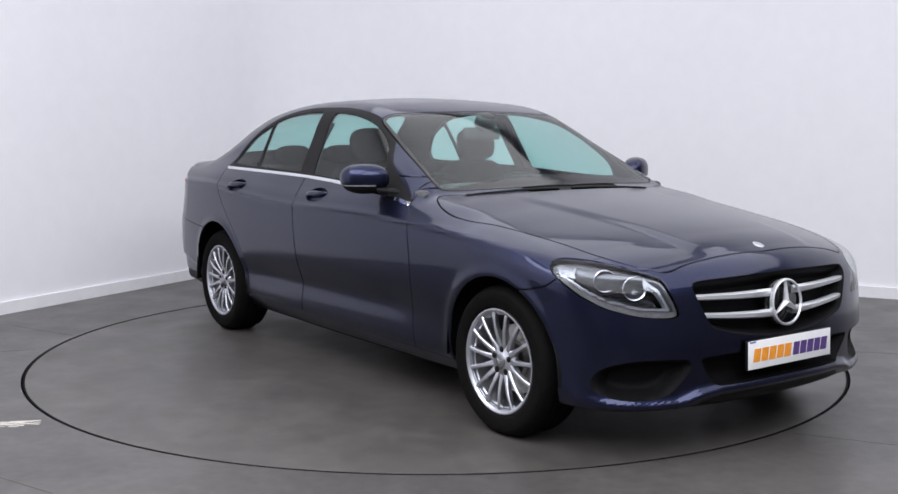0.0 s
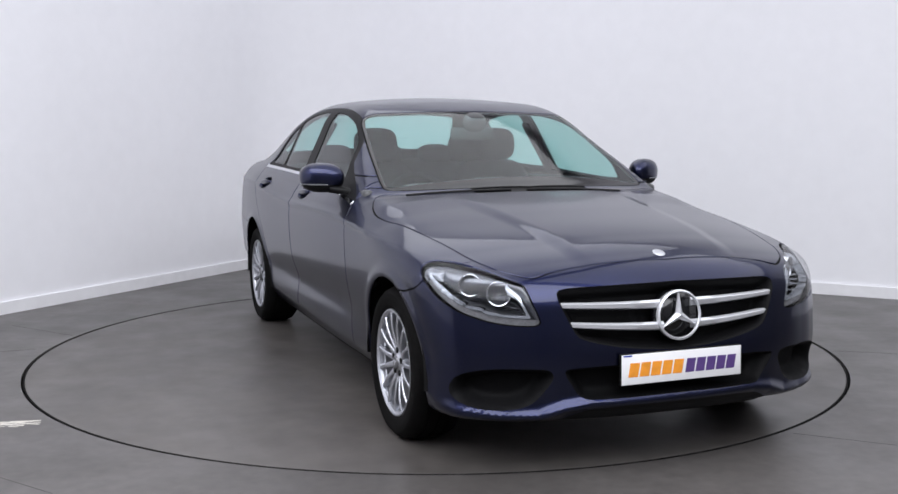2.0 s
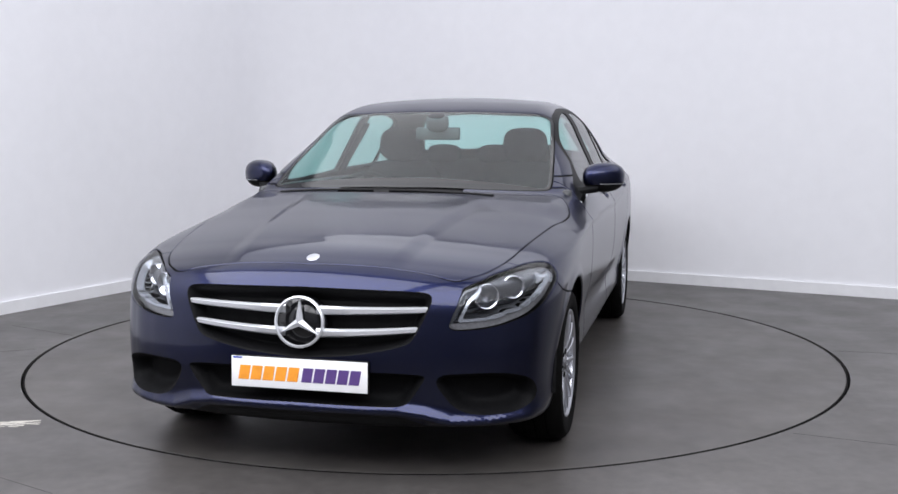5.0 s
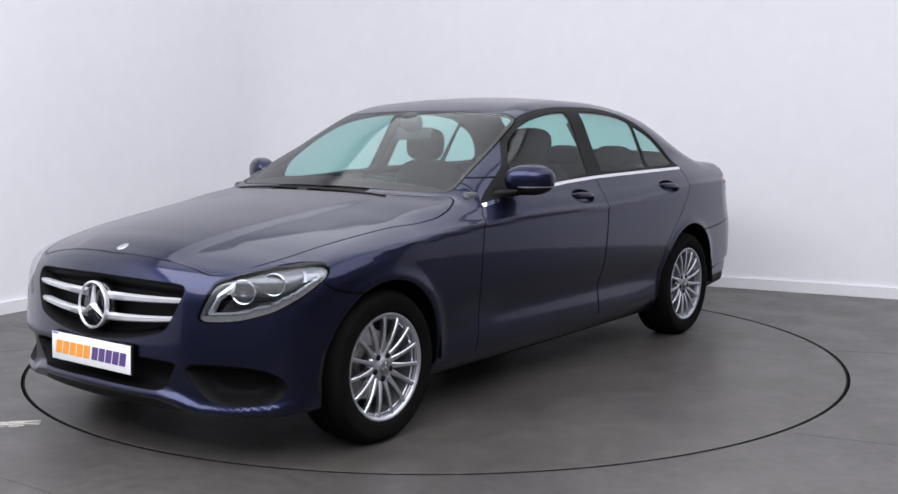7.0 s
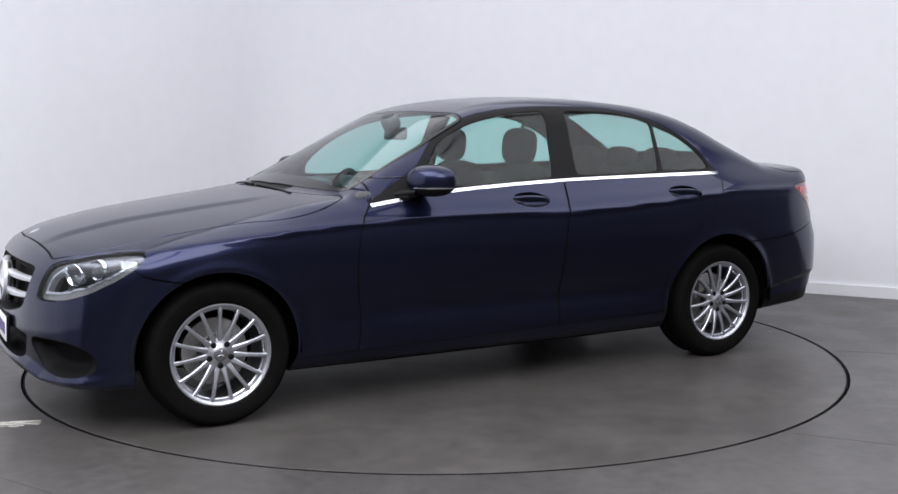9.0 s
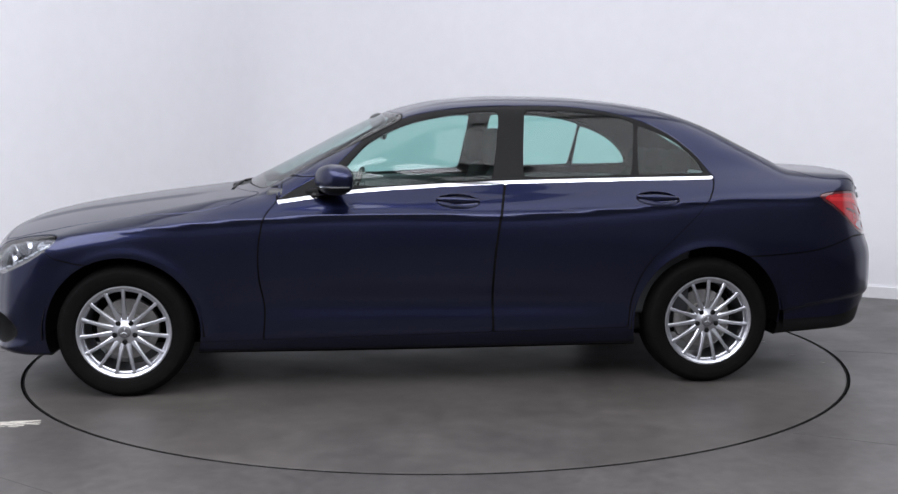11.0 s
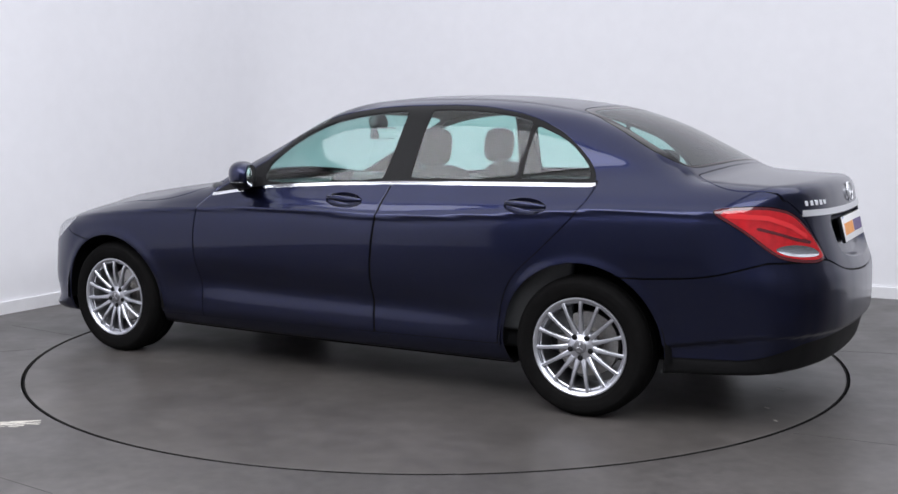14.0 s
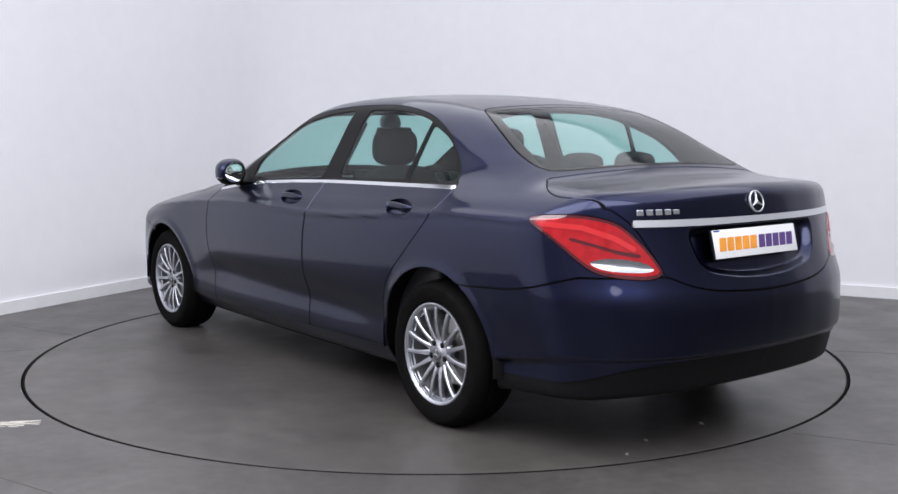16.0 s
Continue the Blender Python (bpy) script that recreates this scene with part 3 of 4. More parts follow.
T_COWL, REST = S.split(REST, lambda x, y, z: np.maximum.reduce([0.74 - x, x - 1.0, y - 0.62, 0.93 - z]))
T_UNDER, REST = S.split(REST, lambda x, y, z: z - under(x) - 0.015)
sheet("cowl", T_COWL, BLACK, car, "black plastic scuttle below the windscreen", push=0.006)
sheet("underbody", T_UNDER, BLACK, car, "black underbody")
sheet("body_shell", REST, PAINT, car)
sheet("bonnet", T_HOOD, PAINT, car)
sheet("front_bumper", T_FBUMPER, PAINT, car, lip=0.008)
sheet("front_valance", T_VALANCE, BLACK, car, "black plastic lower lip")
sheet("rear_bumper", T_RBUMPER, PAINT, car)
# lower part of the rear bumper, in plain black
sheet("rear_valance", T_RVALANCE, BLACK, car, "black lower rear apron", push=0.006)
boot_lid = sheet("boot_lid", T_LID, PAINT, car)
sheet("bright_trim", T_BRIGHT, SATIN, boot_lid, "chrome strip above the number plate", push=-0.008, lip=0.02)
sheet("plate_recess", T_RECESS, PAINT, boot_lid, push=lambda x, y, z: 0.002 + 0.035 * step(-recess(y, z), 0.0, 0.035), lip=0)
pair("front_wing", T_WING, PAINT)
pair("sill", T_SILL, PAINT, push=0.004)
fdoors, rdoors = pair("front_door", T_FDOOR, PAINT), pair("rear_door", T_RDOOR, PAINT)
windscreen = sheet("windscreen", T_WSG, SCREEN, car, "clear tinted windscreen", push=0.002, lip=0)
sheet("windscreen_border", T_WSB, GLOSSBLACK, car, push=0.001, lip=0.004)
rear_window = sheet("rear_window", T_RWG, SCREEN, car, "tinted rear window", push=0.002, lip=0)
sheet("rear_window_border", T_RWB, GLOSSBLACK, car, push=0.001, lip=0.004)
pair("window_frame", T_FRAME, BLACK, label="satin black window surround", push=0.003, lip=0.015)
pair("window_trim", T_STRIP, CHROME, label="polished chrome waistline strip", push=-0.003, lip=0.012)
for (name, _), T in zip(PANES, T_PANES):
    for ob in pair(name, T, GLASS, label="green-tinted side window glass", push=0.007, lip=0):
        ob.visible_shadow = False
windscreen.visible_shadow = rear_window.visible_shadow = False

# near-black inner skin: painted shade behind the joints, and lining of the cabin
solid = S.split(S.T, lambda x, y, z: np.where((z > 0.9) & (x > -0.1), ws(y, x) + 0.018, 1.0))[1]
solid = S.split(solid, lambda x, y, z: np.where((z > 1.0) & (x < -1.0), rwin(y, x) + 0.012 + 0.033 * step(x, -1.82, -1.68), 1.0))[1]
for _, shape in PANES:
    solid = S.split(solid, lambda x, y, z: np.where(y > 0.42, shape(x, z), 1.0))[1]
for hx, r in ARCHES:
    solid = S.split(solid, lambda x, y, z: np.maximum(np.hypot(x - hx, z - HUB_Z) - r, 0.5 - y))[1]
for test in (lambda x, y, z: np.where(x > 1.8, grille(y, z), 1.0), lambda x, y, z: np.where(x > 1.7, intake(y, z), 1.0), lambda x, y, z: np.where(x > 1.8, middle(y, z), 1.0),
             lambda x, y, z: np.where((x > 1.55) & (y > 0.3) & (z > 0.5), head(y - x, z), 1.0),
             lambda x, y, z: np.where(x < -2.2, recess(y, z) - 0.01, 1.0), cup(*HANDLES[0]), cup(*HANDLES[1])):
    solid = S.split(solid, test)[1]
sheet("joint_shade_lining", solid, MESHBLACK, car, "near-black inner skin, painted shade in the joints and lining of the cabin", push=0.010, lip=0)

# nose: grille, intakes, emblem
grille_ob = sheet("grille", T_GRILLE, MESHBLACK, car, "black grille with two silver louvres a side", push=lambda x, y, z: 0.07 * step(-grille(y, z), 0.0, 0.03), lip=0)
for sy in (1, -1):
    for z0, z1, y1 in ((0.622, 0.630, 0.462), (0.541, 0.560, 0.430)):
        bm = bmesh.new()
        rows = []
        for i in range(25):
            y = 0.06 + (y1 - 0.06) * i / 24
            zc = z0 + (z1 - z0) * (i / 24) ** 1.5
            h = 0.0165 - 0.006 * i / 24
            x = float(nose(np.array([y]), np.array([zc]))[0]) - 0.012
            rows.append([bm.verts.new((x + dx, sy * y, zc + dz)) for dx, dz in ((-0.03, h * 0.7), (-0.004, h), (0.005, h * 0.5), (0.004, -h * 0.6), (-0.004, -h), (-0.03, -h * 0.7))])
        for a, b in zip(rows, rows[1:]):
            for j in range(6):
                bm.faces.new((a[j], a[(j + 1) % 6], b[(j + 1) % 6], b[j]))
        bm.faces.new(rows[0]), bm.faces.new(rows[-1])
        bmesh.ops.recalc_face_normals(bm, faces=bm.faces)
        ob = part("louvre", bm, SATIN, grille_ob, "satin silver grille louvre")
        ob.data.set_sharp_from_angle(angle=radians(50))


def star(name, m, R, parent, tube=0.07, depth=0.5):
    """A ring with three tapered, ridged arms."""
    bm = bmesh.new()
    lathe(bm, [(R * (1 - tube * 1.6), 0), (R * (1 - tube), R * tube * 1.2), (R, R * tube * 0.6), (R, -R * 0.10), (R * (1 - tube * 1.6), 0)], 56)
    for k in range(3):
        a = radians(90 + 120 * k)
        tip, c = Vector((math.cos(a), math.sin(a), 0)) * R * 0.93, Vector((0, 0, R * 0.14))
        l, r = [Vector((math.cos(a + s), math.sin(a + s), 0)) * R * 0.17 for s in (radians(60), radians(-60))]
        v = [bm.verts.new(p) for p in (tip + Vector((0, 0, 0.004)), l, c, r)]
        w = [bm.verts.new(p - Vector((0, 0, R * 0.06))) for p in (tip, l, r)]
        bm.faces.new((v[0], v[1], v[2])), bm.faces.new((v[0], v[2], v[3]))
        bm.faces.new((v[0], w[0], w[1], v[1])), bm.faces.new((v[0], v[3], w[2], w[0]))
    bm.transform(m)
    ob = part(name, bm, SATIN, parent, "silver ring emblem with a three-armed star", smooth=False)
    ob.data.polygons.foreach_set("use_smooth", [len(p.vertices) == 4 and p.area < 0.00002 for p in ob.data.polygons])
    return ob


UP = Matrix(((0, 0, 1, 0), (1, 0, 0, 0), (0, 1, 0, 0), (0, 0, 0, 1)))  # plane facing forwards
star("emblem", Matrix.Translation((2.172, 0, 0.580)) @ Matrix.Rotation(radians(-6), 4, "Y") @ UP, 0.094, grille_ob)
bm = bmesh.new()
lathe(bm, [(0.0, -0.02), (0.088, -0.02), (0.098, -0.045), (0.0, -0.05)], 40, Matrix.Translation((2.172, 0, 0.580)) @ Matrix.Rotation(radians(-6), 4, "Y") @ UP)
part("emblem_backing", bm, GLOSSBLACK, grille_ob)
bm = bmesh.new()
lathe(bm, [(0.0, 0.004), (0.021, 0.003), (0.027, 0.001), (0.028, -0.004)], 32, Matrix.Translation((2.022, 0, float(top(np.array([2.022]), np.array([0.0]))[0]) - 0.002)) @ Matrix.Rotation(radians(22), 4, "Y"))
part("bonnet_badge", bm, ALLOY, car, "round silver bonnet badge")
pair("side_intake", T_INTAKE, MESHBLACK, label="black mesh side air intake", push=lambda x, y, z: 0.07 * step(-intake(y, z), 0.0, 0.04), lip=0)
sheet("lower_grille", T_MIDDLE, MESHBLACK, car, "black lower air intake behind the number plate", push=lambda x, y, z: 0.06 * step(-middle(y, z), 0.0, 0.03), lip=0)

# headlamps
low_edge = near_line([(-1.40, 0.73), (-1.475, 0.69), (-1.575, 0.556), (-1.37, 0.563), (-1.163, 0.598), (-1.015, 0.641), (-0.893, 0.701), (-0.855, 0.745), (-0.90, 0.771), (-0.98, 0.771)])
band = lambda a, b: (lambda x, y, z: np.abs(low_edge(y - x, z) - (a + b) / 2) - (b - a) / 2)
T_DRL, T_INNER = S.split(T_HEAD, band(0.026, 0.037))
lower_edge = near_line([(-1.56, 0.545), (-1.37, 0.555), (-1.163, 0.59), (-1.015, 0.633), (-0.93, 0.675)])
T_TURN, T_BOWL = S.split(T_INNER, lambda x, y, z: np.maximum(lower_edge(y - x, z) - 0.036, low_edge(y - x, z) - 0.027))
HEADS = pair("headlight", T_HEAD, LENS, label="clear headlight with chrome reflectors and a pale light guide", push=0.001, lip=0)
for ob in HEADS:
    ob.visible_shadow = False
pair("light_guide", T_DRL, GUIDE, HEADS, "pale silver light guide", push=0.020, lip=0.03)
pair("indicator", T_TURN, INDICATOR, HEADS, "ribbed clear indicator strip", push=0.026, lip=0)
pair("lamp_housing", T_BOWL, HOUSING, HEADS, push=lambda x, y, z: 0.022 + 0.11 * step(-head(y - x, z), 0.008, 0.06), lip=0)
for sy, lamp_ob in zip((1, -1), HEADS):
    for cx, cy, cz, r in ((1.958, 0.640, 0.664, 0.044), (1.880, 0.722, 0.690, 0.040)):
        for name, profile, mat in (("reflector", [(0.010, -0.035), (r * 0.6, -0.026), (r * 0.9, -0.006), (r, 0.012), (r * 1.06, 0.012), (r * 1.06, -0.02)], REFLECTOR), ("bulb", [(0.0, 0.004), (0.006, 0.0), (0.008, -0.012), (0.010, -0.035)], SATIN)):
            bm = bmesh.new()
            lathe(bm, profile, 32, Matrix.Translation((cx, sy * cy, cz)) @ Matrix.Rotation(radians(sy * 32), 4, "Z") @ UP)
            part(name, bm, mat, lamp_ob)

# tail lamps
clear = outline([(-1.45, 0.779), (-1.52, 0.793), (-1.63, 0.793), (-1.757, 0.775), (-1.810, 0.748), (-1.757, 0.739), (-1.61, 0.744), (-1.507, 0.757)], 2)
T_CLEAR, T_RED = S.split(T_TAIL, lambda x, y, z: clear(y + x, z))
T_RIM, T_RED = S.split(T_RED, lambda x, y, z: -0.014 - lamp_line(y + x, z))
TAILS = pair("tail_light", T_RED, REDLENS, label="red tail light with a clear lower section", push=-0.002, lip=0.004)
pair("lamp_rim", T_RIM, REDDARK, TAILS, "dark red lamp edge", lip=0.02)
pair("reversing_light", T_CLEAR, GUIDE, TAILS, "clear reversing lens", push=lambda x, y, z: 0.008 * step(-clear(y + x, z), 0.0, 0.012), lip=0)
step_line = near_line([(-1.20, 0.915), (-1.42, 0.905), (-1.58, 0.868), (-1.69, 0.825)])
T_GUIDE = S.split(T_RED, lambda x, y, z: step_line(y + x, z) - 0.010)[0]
shade_line = near_line([(-1.36, 0.862), (-1.47, 0.842), (-1.60, 0.816), (-1.72, 0.800)])
T_SHADE = S.split(T_RED, lambda x, y, z: shade_line(y + x, z) - 0.007)[0]
pair("lamp_divider", T_SHADE, REDDARK, TAILS, "dark red divider", push=-0.004, lip=0.003)
pair("red_light_guide", T_GUIDE, REDLIGHT, TAILS, "bright red light guide", push=-0.005, lip=0.004)

# door handles and their cups
for (cx, cz), T, doors in zip(HANDLES, (T_CUPF, T_CUPR), (fdoors, rdoors)):
    f = cup(cx, cz)
    pair("handle_cup", T, PAINT, doors, push=lambda x, y, z: 0.045 * np.sqrt(np.clip(-f(x, y, z) / 0.036, 0, 1)), lip=0)
    for sy, door in zip((1, -1), doors):
        bm = bmesh.new()
        rows = []
        for i in range(21):
            t = i / 20 * 2 - 1
            x = cx + 0.104 * t
            zc = cz + 0.006 + 0.05 * (x - cx)
            y = float(side(np.array([x]), np.array([zc]))[0]) + 0.016 * (1 - t ** 4) - 0.004
            h, d = 0.016 * (1 - 0.55 * t * t), 0.008
            rows.append([bm.verts.new((x, sy * (y + d * math.sin(q)), zc + h * math.cos(q))) for q in [2 * math.pi * k / 10 for k in range(10)]])
        for a, b in zip(rows, rows[1:]):
            for j in range(10):
                bm.faces.new((a[j], a[(j + 1) % 10], b[(j + 1) % 10], b[j]))
        bm.faces.new(rows[0]), bm.faces.new(rows[-1])
        bmesh.ops.recalc_face_normals(bm, faces=bm.faces)
        part("door_handle", bm, PAINT, door)

# ---- car: wheels ----
def wheel(x, sy):
    hub = new("wheel")
    hub.parent = car
    hub.matrix_basis = Matrix.Translation((x, sy * 0.872, HUB_Z)) @ (pose(0, 0, 0, -90, 0, 0) if sy > 0 else pose(0, 0, 0, 90, 0, 0))
    return hub


def fill_wheel(hub):
    R = HUB_Z + 0.004
    bm = bmesh.new()
    lathe(bm, [(0.205, -0.19), (0.24, -0.212), (0.285, -0.212), (R - 0.012, -0.196), (R - 0.002, -0.17), (R, -0.150), (R, -0.152), (R - 0.006, -0.150), (R - 0.006, -0.142), (R, -0.140), (R, -0.106), (R - 0.006, -0.104), (R - 0.006, -0.096), (R, -0.094),
               (R, -0.060), (R - 0.006, -0.058), (R - 0.006, -0.050), (R, -0.048), (R - 0.002, -0.030), (R - 0.012, -0.006), (0.287, 0.010), (0.284, 0.0105), (0.262, 0.0125), (0.259, 0.0115), (0.240, 0.010), (0.226, 0.004), (0.220, -0.006), (0.212, -0.02)], 96)
    tyre = part("tyre", bm, RUBBER, hub, "black rubber tyre")
    tyre.data.set_sharp_from_angle(angle=radians(40))
    bm = bmesh.new()
    lathe(bm, [(0.215, -0.016), (0.2215, 0.0), (0.2205, 0.004), (0.215, 0.0045), (0.209, 0.001), (0.2035, -0.004), (0.2020, -0.012), (0.1985, -0.012), (0.1975, -0.022), (0.192, -0.026), (0.190, -0.06), (0.185, -0.13), (0.19, -0.19)], 96)
    rim = part("rim", bm, ALLOY, hub, "silver fifteen-spoke alloy rim")
    rim.data.set_sharp_from_angle(angle=radians(35))
    for k in range(15):
        bm = bmesh.new()
        rows = []
        for i in range(9):
            t = i / 8
            r = 0.058 + (0.216 - 0.058) * t
            w = 0.0102 - 0.0024 * math.sin(t * math.pi * 0.9) + 0.003 * (1 - t) ** 3
            h = -0.016 + 0.016 * t + 0.006 * math.sin(t * math.pi) - 0.003 * t ** 6
            d = 0.030 - 0.012 * t
            rows.append([bm.verts.new(p) for p in ((r, -w * 0.8, h - d), (r, -w, h - 0.004), (r, -w * 0.55, h), (r, w * 0.55, h), (r, w, h - 0.004), (r, w * 0.8, h - d))])
        for a, b in zip(rows, rows[1:]):
            for j in range(6):
                bm.faces.new((a[j], a[(j + 1) % 6], b[(j + 1) % 6], b[j]))
        bm.faces.new(rows[0][::-1]), bm.faces.new(rows[-1])
        bmesh.ops.recalc_face_normals(bm, faces=bm.faces)
        bm.transform(Matrix.Rotation(2 * math.pi * k / 15 + 0.1, 4, "Z"))
        ob = part("spoke", bm, ALLOY, rim)
        ob.data.set_sharp_from_angle(angle=radians(35))
    bm = bmesh.new()
    lathe(bm, [(0.0, -0.012), (0.030, -0.012), (0.033, -0.016), (0.060, -0.017), (0.072, -0.022), (0.074, -0.05)], 48)
    part("hub", bm, ALLOY, rim)
    bm = bmesh.new()
    lathe(bm, [(0.0, -0.004), (0.020, -0.0045), (0.027, -0.006), (0.0295, -0.010), (0.030, -0.016)], 40)
    cap = part("centre_cap", bm, CAPGREY, hub, "grey centre cap with a small star")
    bm = bmesh.new()
    for k in range(3):
        box(bm, Matrix.Rotation(2 * math.pi * k / 3 + 0.4, 4, "Z") @ pose(0.010, 0, -0.0035), 0.020, 0.004, 0.002)
    part("cap_star", bm, ALLOY, hub)
    for k in range(5):
        bm = bmesh.new()
        m = Matrix.Rotation(2 * math.pi * k / 5 + 0.3, 4, "Z") @ pose(0.050, 0, 0)
        lathe(bm, [(0.0, -0.0115), (0.009, -0.0115), (0.0125, -0.0135), (0.0125, -0.0175), (0.0, -0.018)], 16, m)
        part("wheel_bolt", bm, BLACK, hub)
    bm = bmesh.new()
    lathe(bm, [(0.0, -0.075), (0.075, -0.075), (0.078, -0.10), (0.145, -0.10), (0.147, -0.13), (0.0, -0.13)], 56)
    ob = part("brake_disc", bm, DISCSTEEL, hub)
    ob.data.set_sharp_from_angle(angle=radians(30))


first = wheel(HUB_X, 1)
fill_wheel(first)
for x, sy in ((HUB_X, -1), (-HUB_X, 1), (-HUB_X, -1)):
    m = wheel(x, sy)
    base = m.matrix_basis.copy()
    bpy.data.objects.remove(m)
    copy_thing(first, base)
# liners of the wheel openings, and the underside
for hx, r in ARCHES:
    for sy in (1, -1):
        bm = bmesh.new()
        rows = []
        for i in range(33):
            a = radians(-5 + 190 * i / 32)
            rr = r + 0.012
            rows.append([bm.verts.new((hx + q * math.cos(a), sy * y, HUB_Z + q * math.sin(a))) for q, y in ((rr, 0.875), (rr + 0.02, 0.84), (rr + 0.02, 0.60), (0.05, 0.58))])
        for a, b in zip(rows, rows[1:]):
            for j in range(3):
                bm.faces.new((a[j], a[j + 1], b[j + 1], b[j]))
        bmesh.ops.recalc_face_normals(bm, faces=bm.faces)
        part("wheel_arch_liner", bm, BLACK, car)

# ---- car: number plates, badges, mirrors, wipers ----
def bars(parent, m, count, x0, x1, h, mat, name):
    """A row of slanted plain bars, one for each sign of unreadable or branded lettering."""
    w = (x1 - x0) / count
    for i in range(count):
        bm = bmesh.new()
        box(bm, Matrix(), w * 0.86, h, 0.0016, 0.0006)
        for v in bm.verts:
            v.co.x += v.co.y * 0.18
        bm.transform(m @ pose(x0 + w * (i + 0.5), 0, 0.0022))
        part(name, bm, mat, parent, smooth=False)


def number_plate(m, label):
    bm = bmesh.new()
    box(bm, Matrix(), 0.520, 0.111, 0.003, 0.0012)
    bm.transform(m)
    plate = part("number_plate", bm, PLATE, car, label)
    bm = bmesh.new()
    box(bm, pose(0, 0, -0.009), 0.526, 0.117, 0.014, 0.004)
    bm.transform(m)
    part("plate_holder", bm, BLACK, plate)
    bars(plate, m @ pose(0, -0.002, 0), 5, -0.232, 0.004, 0.052, ORANGE, "orange_bar")
    bars(plate, m @ pose(0, -0.002, 0), 5, 0.012, 0.236, 0.052, PURPLE, "purple_bar")
    bm = bmesh.new()
    box(bm, pose(-0.235, 0.051, 0.0021), 0.035, 0.006, 0.0012)
    bm.transform(m)
    part("blue_bar", bm, BLUEBAR, plate, smooth=False)
    return plate


number_plate(Matrix.Translation((2.196, 0.004, 0.394)) @ Matrix.Rotation(radians(-2), 4, "Y") @ UP, "white plate with orange and purple bars")
BACK = Matrix.Rotation(math.pi, 4, "Z") @ UP
number_plate(Matrix.Translation((-2.412, 0.028, 0.828)) @ Matrix.Rotation(radians(14), 4, "Y") @ BACK, "white plate with orange and purple bars")
star("rear_emblem", Matrix.Translation((-2.388, 0, 0.982)) @ Matrix.Rotation(radians(14), 4, "Y") @ BACK, 0.044, boot_lid, tube=0.08)
for i in range(5):
    bm = bmesh.new()
    y = 0.585 - 0.037 * i
    x = -float(tail(np.array([y]), np.array([0.955]))[0]) - 0.001
    box(bm, Matrix(), 0.028, 0.022 if i < 4 else 0.018, 0.005, 0.0015)
    bm.transform(Matrix.Translation((x, y, 0.958)) @ Matrix.Rotation(radians(-14), 4, "Z") @ Matrix.Rotation(radians(14), 4, "Y") @ BACK)
    part("model_badge_bar", bm, CHROME, boot_lid, smooth=False)


def blob(centre, size, power=2.5, n=40, m=24, cut=None):
    """A rounded block; cut flattens it behind that share of its length along x."""
    bm = bmesh.new()
    f = lambda v: math.copysign(abs(v) ** (2 / power), v)
    rows = []
    for j in range(m + 1):
        p = math.pi * j / m
        rows.append([])
        for i in range(n):
            a = 2 * math.pi * i / n
            x, y, z = f(math.sin(p)) * f(math.cos(a)), f(math.sin(p)) * f(math.sin(a)), f(math.cos(p))
            if cut is not None and x < cut:
                x = cut
            rows[-1].append(bm.verts.new((centre[0] + size[0] * x, centre[1] + size[1] * y, centre[2] + size[2] * z)))
    for a, b in zip(rows, rows[1:]):
        for i in range(n):
            bm.faces.new((a[i], b[i], b[(i + 1) % n], a[(i + 1) % n]))
    bmesh.ops.remove_doubles(bm, verts=bm.verts, dist=1e-5)
    return bm


def cut_bm(bm, co, no):
    bmesh.ops.bisect_plane(bm, geom=bm.verts[:] + bm.edges[:] + bm.faces[:], plane_co=co, plane_no=no, clear_outer=True)
    return bm


